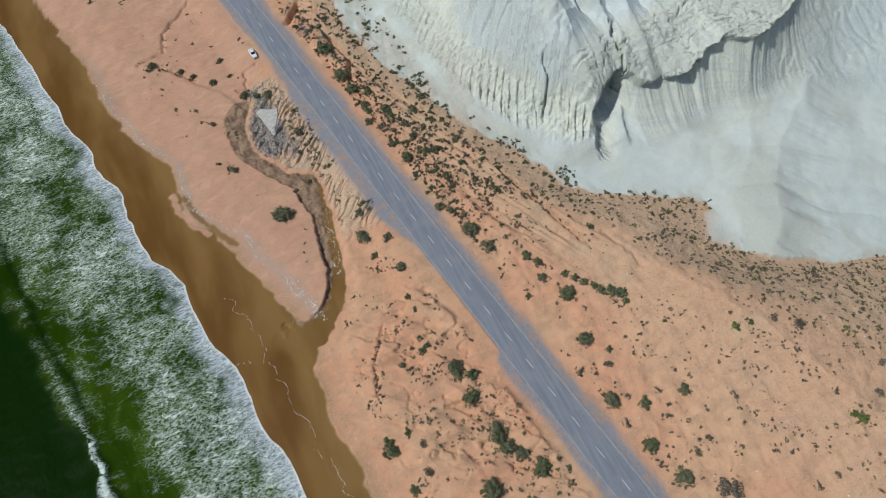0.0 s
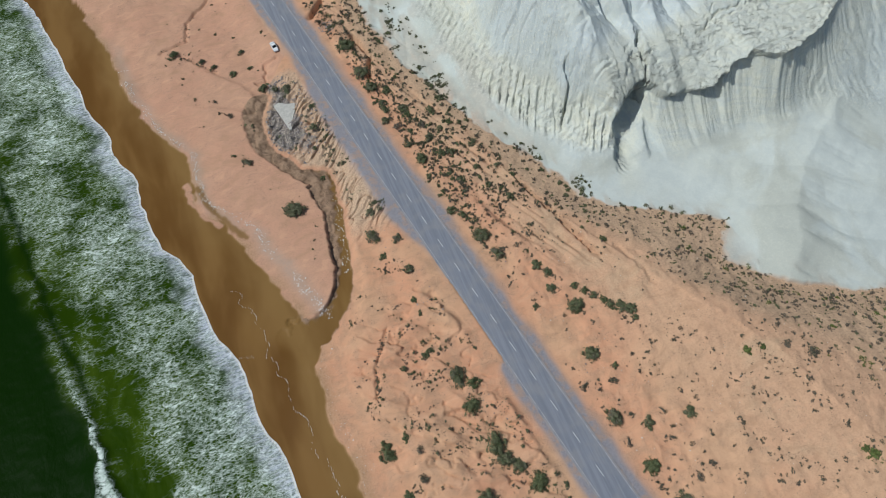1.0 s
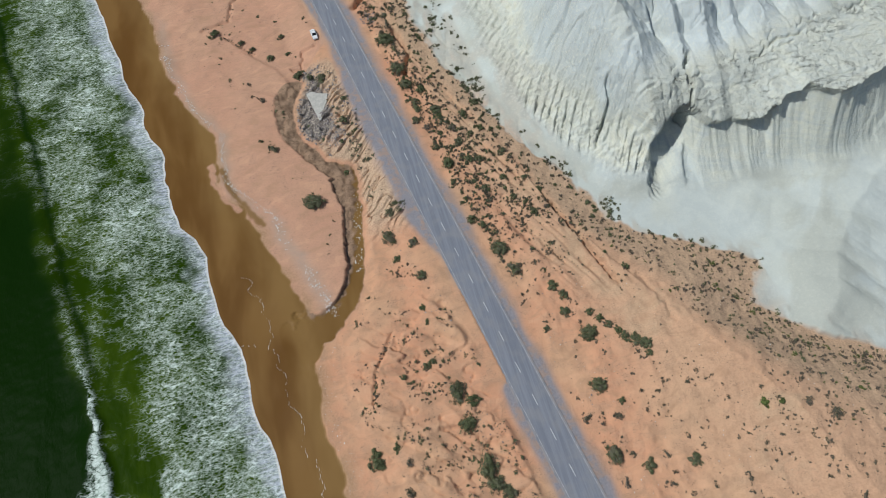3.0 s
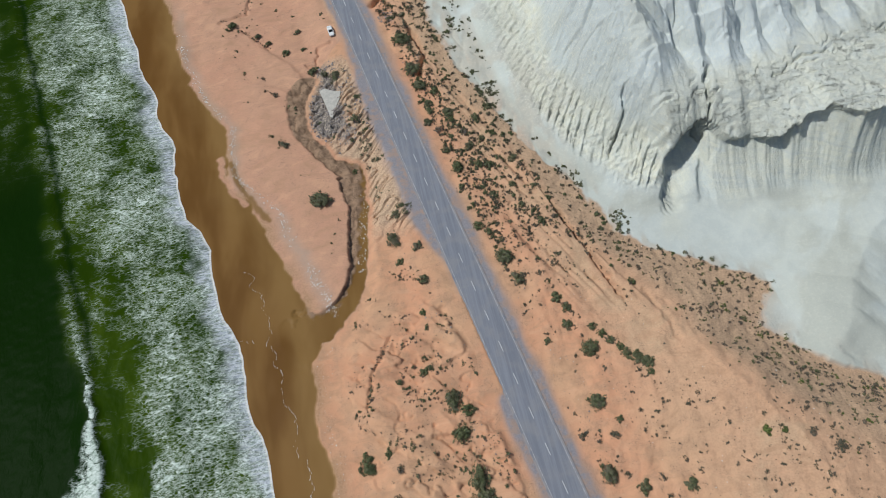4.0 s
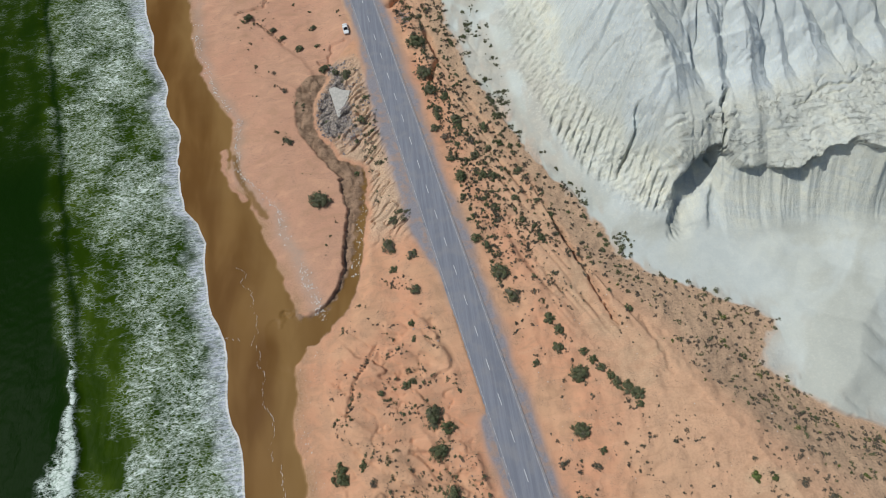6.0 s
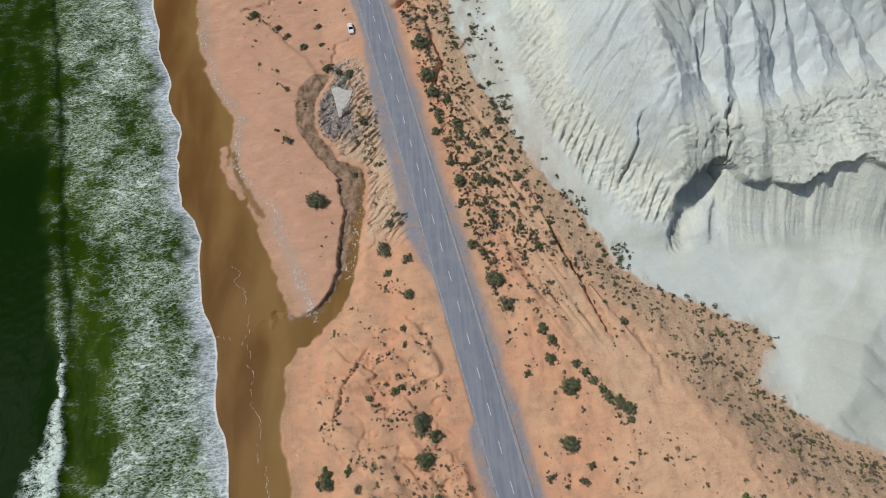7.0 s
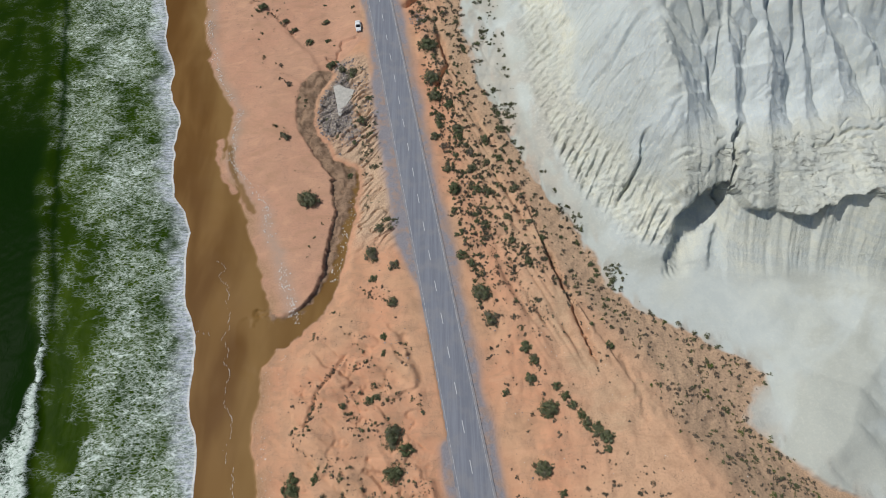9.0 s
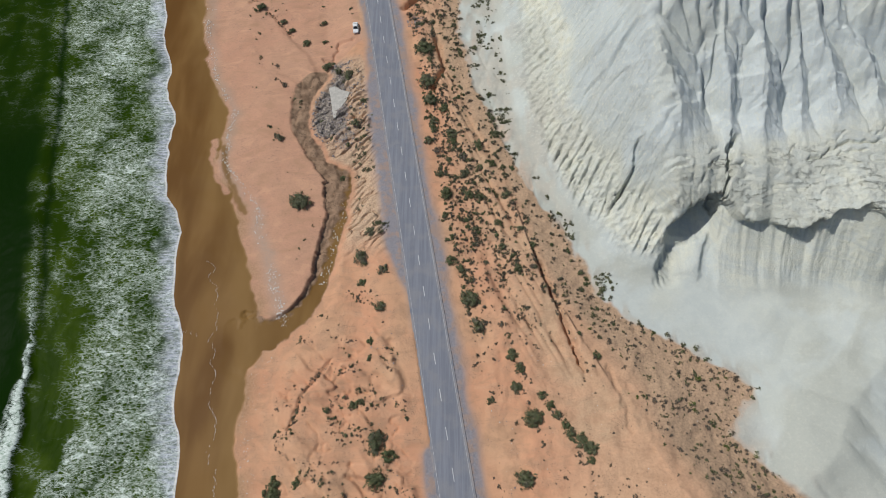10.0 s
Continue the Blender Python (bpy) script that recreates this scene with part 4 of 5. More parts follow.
GREEN = foliage("shrub_leaves", (0.040, 0.054, 0.020), (0.150, 0.170, 0.066), (0.165, 0.140, 0.098))
DUSTY = foliage("dry_leaves", (0.075, 0.060, 0.045), (0.18, 0.145, 0.104), (0.080, 0.082, 0.042))
BRIGHT = foliage("fresh_leaves", (0.06, 0.085, 0.018), (0.13, 0.16, 0.035), (0.07, 0.08, 0.03))
TWIG = plain_material("twig_bark", (0.10, 0.075, 0.055), (0.17, 0.13, 0.10), 6.0)


def shrub(name, seed, material, lobes, leaves, size, ragged=1.0):
    """A low wide shrub one metre across: a lobed crown of leaves over forked stems."""
    rng = np.random.default_rng(seed)
    thing = new(name)
    turn = rng.uniform(0, 2 * math.pi, lobes)
    outline = 1 + ragged * (0.28 * np.sin(2 * turn + rng.uniform(0, 6)) + 0.22 * np.sin(3 * turn + rng.uniform(0, 6)) + 0.15 * np.sin(5 * turn + rng.uniform(0, 6)))
    reach = 0.33 * np.sqrt(rng.uniform(0.02, 1, lobes)) * outline
    radii = rng.uniform(0.07, 0.20, lobes)
    centres = np.stack([reach * np.cos(turn), reach * np.sin(turn) * rng.uniform(0.7, 1.0), 0.06 + 0.24 * np.maximum(1 - reach / 0.5, 0.1) * rng.uniform(0.3, 1, lobes)], 1)
    turn = rng.uniform(0, 2 * math.pi, lobes)
    far = rng.uniform(0.30, 0.54, lobes)
    sprigs = np.stack([far * np.cos(turn), far * np.sin(turn), rng.uniform(0.02, 0.10, lobes)], 1)
    v, f = leaf_cloud(rng, np.concatenate([centres, sprigs]), np.concatenate([radii, rng.uniform(0.03, 0.09, lobes)]), leaves, size)
    v[:, 2] = np.maximum(v[:, 2], 0.0)
    raw("crown", v, f, material, thing)
    for k in range(4):
        bm = bmesh.new()
        end = Vector(centres[k % lobes])
        bmesh.ops.create_cone(bm, segments=5, radius1=0.022, radius2=0.008, depth=1.0, cap_ends=True)
        bmesh.ops.transform(bm, verts=bm.verts, matrix=Matrix.Translation(end / 2 - Vector((0, 0, 0.03))) @ end.to_track_quat("Z", "Y").to_matrix().to_4x4() @ Matrix.Diagonal((1, 1, end.length + 0.06, 1)))
        part("stem", bm, TWIG, thing)
    return thing


KINDS = {
    "green": [shrub("shrub", 400 + k, GREEN, 12 + k, 1100, 0.065) for k in range(4)],
    "dense": [shrub("broad_shrub", 470 + k, GREEN, 34 + 2 * k, 2200, 0.055, 0.45) for k in range(3)],
    "dry": [shrub("dry_shrub", 420 + k, DUSTY, 9 + k, 480, 0.07) for k in range(3)],
    "bright": [shrub("fresh_shrub", 440, BRIGHT, 9, 460, 0.085)],
    "small": [shrub("low_shrub", 450 + k, (GREEN, DUSTY, GREEN)[k], 5 + k, 130, 0.16) for k in range(3)],
}
LABELS = {
    "green": ("dark green rounded desert shrub growing in orange sand", "shrub", "shrubs of the coast"),
    "dense": ("broad dense dark green shrub standing on open sand", "shrub", "broad shrubs of the coast"),
    "dry": ("grey-brown half-dry desert shrub on orange sand", "shrub", "dry shrubs of the coast"),
    "bright": ("fresh light green leafy shrub on sand slope", "shrub", "fresh shrubs of the slope"),
    "small": ("small low dusty shrub among scattered scrub", "shrub", "low shrubs beside the road"),
}
used = set()
dice = random.Random(7)


def plant(kind, x, y, size, tall=1.0):
    model = KINDS[kind][dice.randrange(len(KINDS[kind]))]
    m = pose(x, y, height(x, y) - 0.02, 0, 0, dice.uniform(0, 360)) @ Matrix.Diagonal((size, size * dice.uniform(0.8, 1.0), size * tall, 1))
    if model.name in used:
        ob = copy_thing(model, m)
        ob.matrix_basis = m
    else:
        ob = model
        ob.matrix_basis = m
        used.add(model.name)
    tagged(ob, *LABELS[kind])


# ---- shrubs, area by area: place and width ----
BEACH = [(-4.4, 100.7, 7.4), (-13.0, 123.6, 3.8), (-0.3, 151.6, 4.6), (-8.7, 161.8, 3.4), (-17.9, 171.6, 3.2), (-14.5, 167.6, 3.0), (-4.1, 171.3, 2.9),
         (-26.4, 178.2, 4.4), (6.7, 147.3, 4.8), (2.8, 149.6, 3.0), (3.2, 124.5, 3.9), (-0.7, 130.4, 2.2), (10.2, 127.1, 3.4), (12.9, 122.8, 2.4), (8.3, 120.5, 2.0), (11.6, 135.8, 2.0), (7.2, 109.4, 2.4), (-2.6, 162.7, 2.2)]
BANK = [(14.6, 83.0, 5.2), (16.5, 90.5, 3.6), (18.3, 93.0, 2.6), (15.0, 75.7, 2.8), (20.5, 78.8, 3.6), (20.2, 68.5, 3.9), (18.3, 59.3, 2.4), (18.5, 54.9, 2.0),
        (8.8, 42.3, 2.2), (15.2, 43.4, 3.3), (17.2, 44.1, 2.2), (21.0, 35.5, 6.6), (24.1, 32.0, 4.4), (21.3, 27.0, 5.4), (-2.0, 26.1, 4.2), (3.2, 26.2, 2.6)]
EAST = [(30.7, 156.0, 6.6), (31.7, 143.1, 6.3), (32.7, 135.6, 4.8), (34.1, 127.8, 3.7), (32.2, 120.5, 3.6), (39.2, 122.5, 4.9), (46.7, 118.0, 4.0), (37.5, 101.8, 4.8),
        (43.3, 70.4, 6.2), (45.3, 63.0, 4.7), (47.0, 100.7, 3.4), (50.6, 112.0, 3.2), (41.2, 78.5, 3.6), (53.3, 55.2, 3.7), (55.2, 52.1, 3.6), (54.0, 47.6, 3.6),
        (57.4, 40.0, 5.5), (54.9, 26.9, 5.0), (47.8, 44.4, 2.5), (43.8, 101.6, 3.4)]
ROW = [(60.0, 45.4, 2.6), (61.6, 43.0, 2.9), (62.8, 40.7, 3.1), (64.5, 38.5, 2.8), (65.5, 36.5, 3.1), (67.2, 35.6, 3.5), (68.3, 33.9, 4.0), (69.7, 33.1, 3.7),
       (69.3, 30.7, 2.5), (73.4, 54.5, 2.6), (50.7, 137.9, 2.4), (51.3, 129.0, 2.6), (51.9, 122.7, 3.5), (56.3, 110.5, 1.9), (68.8, 95.4, 1.8), (65.9, 101.1, 1.6)]
SOUTH = [(-2.2, 24.2, 4.6), (22.7, 16.1, 6.1), (23.9, 12.5, 5.8), (26.4, 10.1, 5.0), (28.8, 4.6, 6.0), (34.3, 1.6, 2.1), (15.7, 5.5, 5.8), (-0.7, 13.8, 3.3),
         (52.6, 10.7, 5.4), (59.4, 6.4, 3.8), (55.2, -2.5, 4.9), (69.0, 4.7, 3.9), (58.2, -12.3, 5.5), (55.6, 27.0, 4.4), (58.8, 21.9, 2.4)]
BROWN = [(-13.5, 143.6, 2.7), (-17.3, 152.1, 2.0), (4.1, 15.9, 3.3), (5.6, 22.2, 2.8), (63.8, 7.6, 2.5), (64.2, -17.7, 6.0), (66.5, -19.5, 5.4), (63.8, -8.9, 3.0),
         (56.7, 18.5, 2.8), (49.6, 20.5, 3.1), (101.3, 4.9, 3.6), (97.8, -11.4, 2.3), (105.9, -16.3, 3.1), (112.0, -11.0, 2.4), (52.9, 4.4, 2.8), (62.8, 1.2, 2.2),
         (67.6, -7.3, 2.2), (82.5, -26.6, 2.6), (86.9, -26.5, 2.3), (81.4, -18.2, 1.6), (96.7, 9.3, 3.0)]
STRIP_NORTH = [(32.8, 163.6, 3.8), (36.8, 132.1, 4.1), (31.4, 129.1, 2.0), (33.8, 125.3, 4.0), (35.0, 117.2, 3.6), (39.5, 120.0, 3.3), (40.9, 116.8, 2.6), (45.6, 122.4, 2.0), (50.3, 130.2, 2.4), (48.6, 136.4, 2.4), (40.8, 159.3, 2.3), (42.0, 155.4, 2.2), (46.8, 157.7, 2.3), (40.0, 167.1, 2.3), (36.5, 171.4, 2.8), (32.9, 168.9, 2.7), (41.0, 129.6, 2.0), (42.4, 114.3, 3.9)]
STRIP_MIDDLE = [(38.2, 113.9, 2.6), (53.6, 154.3, 1.5), (55.6, 127.7, 1.7), (39.8, 147.7, 1.6), (52.8, 161.2, 1.5), (48.2, 169.3, 1.8), (42.5, 170.5, 1.8), (47.4, 110.9, 2.9), (51.6, 114.5, 2.3), (53.7, 110.6, 2.6), (35.4, 109.0, 3.2), (42.7, 108.6, 4.1), (36.8, 94.7, 3.3), (43.0, 93.0, 2.4), (45.9, 90.0, 3.3), (54.3, 101.1, 3.1), (55.5, 98.2, 2.5), (49.1, 106.3, 2.2)]
STRIP_SOUTH = [(51.6, 92.0, 2.7), (57.6, 89.8, 2.7), (60.2, 85.2, 2.7), (52.3, 84.8, 2.7), (55.1, 82.1, 2.1), (56.1, 77.8, 3.2), (60.0, 78.4, 2.3), (37.9, 87.4, 2.1), (38.9, 81.3, 3.8), (48.1, 80.8, 2.0), (65.7, 85.8, 1.5), (70.0, 83.8, 1.5), (71.1, 81.1, 1.3), (72.8, 77.6, 2.1), (72.4, 72.7, 1.8), (74.0, 75.9, 1.8), (65.1, 71.9, 1.4), (45.3, 84.4, 1.5), (59.0, 94.3, 1.5)]
FRESH = [(88.0, 11.6, 3.4), (91.5, 11.1, 2.5), (98.3, -19.2, 4.4), (97.9, -17.3, 3.2)]
for area in (BEACH, BANK, EAST, ROW, SOUTH):
    for x, y, size in area:
        plant("dense" if size > 4.6 else "green", x, y, size, dice.uniform(0.75, 1.0))
for area in (STRIP_NORTH, STRIP_MIDDLE, STRIP_SOUTH):
    for x, y, size in area:
        plant("dry" if dice.random() < 0.3 else "green", x, y, size, dice.uniform(0.7, 0.95))
for x, y, size in BROWN:
    plant("dry", x, y, size, dice.uniform(0.6, 0.85))
for x, y, size in FRESH:
    plant("bright", x, y, size, 0.7)


def spots(rng, count, xlow, xhigh, ylow, yhigh, odds):
    """Plan places strewn at random, kept by odds(x, y, masks)."""
    out = []
    while len(out) < count:
        x, y = rng.uniform(xlow, xhigh, 4000), rng.uniform(ylow, yhigh, 4000)
        _, m = land(x, y)
        keep = rng.uniform(0, 1, 4000) < odds(x, y, m)
        out += list(zip(x[keep], y[keep]))
    return out[:count]


def strip_odds(x, y, m):
    thick = (0.25 + 0.75 * smooth(-0.5, 0.6, fbm(x / 3.5, y / 3.5, 3, 301))) * (m["dr"] > 9.6) * (1 - m["white"]) * smooth(52, 95, y) * (1 - smooth(170, 195, y))
    return thick * (0.35 + 0.65 * (1 - smooth(0.5, 1.0, m["up"])))


rng = np.random.default_rng(11)
for x, y in spots(rng, 150, 10, 90, 55, 195, strip_odds):
    plant("small" if dice.random() < 0.45 else ("green" if dice.random() < 0.45 else "dry"), x, y, dice.uniform(0.7, 1.7) * (1 if dice.random() < 0.75 else 1.35), dice.uniform(0.6, 0.95))


def scrub(name, places, low, high, material, label, seed):
    """Many low tufts in one mesh."""
    rng = np.random.default_rng(seed)
    n = len(places)
    xy = np.array(places)
    z, _ = land(xy[:, 0], xy[:, 1])
    size = low + (high - low) * rng.uniform(0, 1, n) ** 2.2
    lumps = np.repeat(np.stack([xy[:, 0], xy[:, 1], z], 1), 3, 0)
    wide = np.repeat(size, 3)
    lumps += rng.normal(size=lumps.shape) * np.stack([wide * 0.22, wide * 0.22, wide * 0.05], 1)
    blades = 16
    centres = np.repeat(lumps, blades, 0)
    radii = np.repeat(wide * 0.30, blades)
    count = len(radii)
    way = rng.normal(size=(count, 3))
    way[:, 2] = np.abs(way[:, 2])
    way /= np.linalg.norm(way, axis=1)[:, None]
    at = centres + way * (radii * rng.uniform(0.5, 1.1, count))[:, None]
    side = np.cross(way, rng.normal(size=(count, 3)))
    side /= np.linalg.norm(side, axis=1)[:, None]
    tip = np.cross(side, way) + 0.4 * way
    big = (radii * rng.uniform(0.5, 1.0, count))[:, None]
    v = np.stack([at - side * big * 0.5, at + side * big * 0.5, at + tip * big], 1).reshape(-1, 3)
    mesh = bpy.data.meshes.new(name)
    mesh.vertices.add(len(v))
    mesh.vertices.foreach_set("co", v.reshape(-1).astype(np.float32))
    mesh.loops.add(len(v))
    mesh.loops.foreach_set("vertex_index", np.arange(len(v), dtype=np.int32))
    mesh.polygons.add(count)
    mesh.polygons.foreach_set("loop_start", np.arange(0, len(v), 3, dtype=np.int32))
    mesh.update(calc_edges=True)
    mesh.materials.append(material)
    return tagged(new(name, mesh), label, "scrub", kind="stuff")


def fan_odds(x, y, m):
    return np.clip(m["fan"], 0, 1) * (0.25 + 0.75 * smooth(-0.4, 0.4, fbm(x / 7, y / 3.5, 3, 302)))


def sand_odds(x, y, m):
    thick = smooth(0.0, 0.6, fbm(x / 6, y / 6, 3, 303))
    return thick * (m["dr"] > 9) * (1 - m["white"]) * (m["fan"] < 0.3) * 0.8


def dune_odds(x, y, m):
    thick = smooth(0.1, 0.6, fbm(x / 6, y / 4, 3, 304))
    return thick * (m["dr"] < -8.5) * (m["xd"] > 9) * (m["ds"] > 2)


def beach_odds(x, y, m):
    thick = smooth(0.25, 0.6, fbm(x / 7, y / 7, 3, 305))
    return thick * (m["dr"] < -8.5) * (m["xd"] > 11) * (m["ds"] < -2)


def wash_odds(x, y, m):
    return m["white"] * (m["f"] < 2.5) * smooth(-0.1, 0.5, fbm(x / 5, y / 5, 2, 306)) * (y > 30) * smooth(mix(3, 16, smooth(60, 95, y)), mix(0, 4, smooth(60, 95, y)), x - curve_at(y, FOOT))


def bank_odds(x, y, m):
    return np.clip(m["rock"] + m["ribs"], 0, 1) * smooth(0.1, 0.5, fbm(x / 4, y / 4, 2, 307)) * smooth(-17, -9, m["dr"])


scrub("slope_scrub", spots(rng, 3000, 55, 200, -60, 75, fan_odds), 0.25, 1.3, DUSTY, "countless small dry tufts on the scrub slope", 1)
scrub("slope_grass", spots(rng, 1700, 55, 200, -60, 75, fan_odds), 0.25, 1.2, GREEN, "small dark green tufts on the scrub slope", 2)
scrub("slope_fresh", spots(rng, 320, 55, 200, -60, 75, fan_odds), 0.4, 1.5, BRIGHT, "bright green tufts on the scrub slope", 13)
scrub("strip_scrub", spots(rng, 1700, 10, 90, 55, 195, strip_odds), 0.25, 1.5, DUSTY, "dense low brown scrub beside the road", 3)
scrub("strip_grass", spots(rng, 550, 10, 90, 55, 195, strip_odds), 0.25, 1.6, GREEN, "dense low green scrub beside the road", 4)
scrub("sand_scrub", spots(rng, 1000, 40, 130, -60, 90, sand_odds), 0.25, 1.3, DUSTY, "scattered dry tufts on orange sand", 5)
scrub("dune_scrub", spots(rng, 520, -14, 40, -30, 75, dune_odds), 0.25, 1.3, GREEN, "scattered green tufts on low dunes", 6)
scrub("dune_litter", spots(rng, 480, -14, 40, -30, 75, dune_odds), 0.25, 0.9, DUSTY, "scattered dry tufts on low dunes", 7)
scrub("beach_scrub", spots(rng, 150, -40, 20, 80, 240, beach_odds), 0.25, 1.5, GREEN, "sparse tufts on the upper beach", 8)
scrub("wash_scrub", spots(rng, 300, 36, 130, 35, 200, wash_odds), 0.35, 1.9, GREEN, "dark tufts along the pale wash", 9)
scrub("bank_scrub", spots(rng, 120, -5, 30, 78, 155, bank_odds), 0.4, 1.6, GREEN, "tufts on the eroded bank", 10)


def along(rng, points, count, spread):
    """Places strewn along a line."""
    out = []
    for _ in range(count):
        k = rng.integers(len(points) - 1)
        u, (ax, ay), (bx, by) = rng.uniform(), points[k], points[k + 1]
        out.append((mix(ax, bx, u) + rng.normal() * spread, mix(ay, by, u) + rng.normal() * spread))
    return out


scarps = []
for line, count in (([(0.5, 38.6), (1.5, 42.6), (2.2, 45.2), (3.7, 47.9), (5.8, 50.5), (8.8, 54.6)], 110), ([(-1.5, 33), (6, 30), (14, 31)], 30), ([(8, 38), (15, 36.5), (19, 38)], 30), ([(2, 20), (11, 18), (19, 20)], 30),
                    ([(13.5, 72), (16.5, 70), (22, 68)], 25), ([(-30.6, 181.8), (-20.7, 183.4), (-19, 192.9), (-13.5, 199)], 40), ([(-24, 177), (-20.6, 173.7), (-13.9, 165.3)], 45),
                    ([(-17.5, 153), (-16.5, 146), (-13, 143)], 18), ([(60.5, 84), (64.4, 72), (67, 63.6), (70.7, 50.8)], 45), ([(53.2, 55), (56.4, 49.5), (60, 45.4), (64, 40)], 60), ([(49.6, 86.4), (54.2, 71.5), (58.6, 62.3)], 60),
                    ([(88, 14), (93, 6), (96, -2)], 35), ([(86, 2), (92, -4)], 14)):
    scarps += along(rng, line, count, 0.35)
scrub("scarp_litter", scarps, 0.2, 0.8, DUSTY, "dark twigs and roots along small sand scarps", 12)


# ---- stones ----
STONE = plain_material("grey_stone", (0.16, 0.135, 0.13), (0.36, 0.315, 0.29), 1.3, 0.9, 0.5, 0.1)
PALE = plain_material("bleached_pebble", (0.78, 0.76, 0.72), (0.55, 0.51, 0.46), 2.0, 0.8)
CONCRETE = plain_material("weathered_concrete", (0.40, 0.38, 0.34), (0.52, 0.49, 0.44), 1.2, 0.9, 0.4, 0.06)


def stones(name, places, low, high, material, label, seed, flat=0.6):
    """Angular lumps strewn on the ground, in one mesh."""
    rng = np.random.default_rng(seed)
    seedling = bmesh.new()
    bmesh.ops.create_icosphere(seedling, subdivisions=1, radius=0.5)
    base = np.array([v.co[:] for v in seedling.verts])
    tri = np.array([[v.index for v in f.verts] for f in seedling.faces])
    seedling.free()
    xy = np.array(places)
    z, _ = land(xy[:, 0], xy[:, 1])
    verts, faces = [], []
    for k, (x, y) in enumerate(places):
        size = low + (high - low) * rng.uniform() ** 2.5
        form = base * rng.uniform(0.65, 1.1, (len(base), 1)) * np.array([rng.uniform(0.6, 1.2), rng.uniform(0.6, 1.2), flat]) * size
        c, t = math.cos(k * 1.7), math.sin(k * 1.7)
        form = form @ np.array([[c, t, 0], [-t, c, 0], [0, 0, 1]])
        verts.append(form + np.array([x, y, z[k] + size * flat * 0.15]))
        faces.append(tri + len(base) * k)
    ob = raw(name, np.concatenate(verts), np.concatenate(faces).tolist(), material)
    return tagged(ob, label, "stones", kind="stuff")


stones("riprap", spots(rng, 1000, -6, 20, 110, 156, lambda x, y, m: m["rock"]), 0.25, 1.15, STONE, "heap of broken grey stones under the road bank", 21)
stones("stream_stones", spots(rng, 70, 0, 14, 76, 104, lambda x, y, m: m["stream_wet"] * (m["ds"] < 0)), 0.25, 0.7, PALE, "pale stones in the brown stream", 22)
stones("wrack_pebbles", spots(rng, 700, -50, 0, 64, 180, lambda x, y, m: np.exp(-((m["xd"] - mix(6.0, 1.8, smooth(95, 125, y))) / mix(1.1, 0.8, smooth(95, 125, y))) ** 2) * smooth(-0.5, 0.3, vnoise(x / 4, y / 4, 310))),
       0.16, 0.62, PALE, "line of bleached pebbles and shells along the beach", 23)
stones("shore_pebbles", spots(rng, 120, -20, 4, 15, 56, lambda x, y, m: np.exp(-((m["xd"] - 2.5) / 1.5) ** 2)), 0.10, 0.3, PALE, "scattered pale pebbles on sand", 24)
stones("bank_stones", spots(rng, 160, 0, 60, 20, 150, lambda x, y, m: (np.abs(m["dr"]) > 8.5) * (np.abs(m["dr"]) < 16) * (m["ds"] > 1) * 0.4), 0.15, 0.55, STONE, "loose stones beside the road", 25)
stones("culvert_stones", spots(rng, 170, 20, 34, 162, 178, lambda x, y, m: np.exp(-((x - 27.5) / 2.2) ** 2 - ((y - 169) / 3.0) ** 2)), 0.25, 0.8, STONE, "tumbled stones beside a washed-out ditch", 26)
stones("fan_stones", spots(rng, 200, 45, 130, -40, 75, lambda x, y, m: (m["dr"] > 10) * (1 - m["white"]) * 0.5), 0.12, 0.4, PALE, "scattered pale stones on the sand slope", 27)


def apron():
    """A fallen triangular concrete slab."""
    bm = bmesh.new()
    plan = [(0.5, 142.2), (2.3, 142.7), (4.6, 141.2), (7.3, 140.3), (6.6, 137.4), (4.6, 134.0), (3.4, 130.6), (2.7, 130.9), (1.7, 136.5)]
    slab_z = max(height(x, y) for x, y in plan) - 0.05
    top = [bm.verts.new((x, y, slab_z + 0.06 * (x - 3.0) + 0.05 * (y - 137))) for x, y in plan]
    low = [bm.verts.new((v.co.x, v.co.y, v.co.z - 0.9)) for v in top]
    bm.faces.new(list(reversed(top)))
    bm.faces.new(low)
    for k in range(len(top)):
        j = (k + 1) % len(top)
        bm.faces.new((top[k], top[j], low[j], low[k]))
    bmesh.ops.recalc_face_normals(bm, faces=bm.faces)
    bmesh.ops.bevel(bm, geom=list(bm.edges), offset=0.05, segments=1, affect="EDGES")
    return tagged(part("concrete_slab", bm, CONCRETE), "pale cracked triangular concrete slab lying among broken stones", "concrete slab")


apron()


# ---- the parked car ----
CAR_PAINT = plain_material("white_car_paint", (0.78, 0.78, 0.77), (0.72, 0.72, 0.71), 2.0, 0.25, 0.0, 0.001, Coat_Weight=0.6)
CAR_GLASS = plain_material("dark_car_glass", (0.012, 0.014, 0.016), (0.02, 0.022, 0.024), 2.0, 0.08, 0.0, 0.001)
RUBBER = plain_material("tyre_rubber", (0.02, 0.02, 0.02), (0.035, 0.034, 0.033), 8.0, 0.9)
RIM = plain_material("wheel_alloy", (0.5, 0.5, 0.5), (0.6, 0.6, 0.6), 8.0, 0.35, 0.0, 0.001)
LAMP = plain_material("lamp_glass", (0.6, 0.6, 0.6), (0.7, 0.7, 0.7), 5.0, 0.15, 0.0, 0.001)
REDLAMP = plain_material("tail_lamp_glass", (0.35, 0.02, 0.02), (0.4, 0.03, 0.02), 5.0, 0.2, 0.0, 0.001)


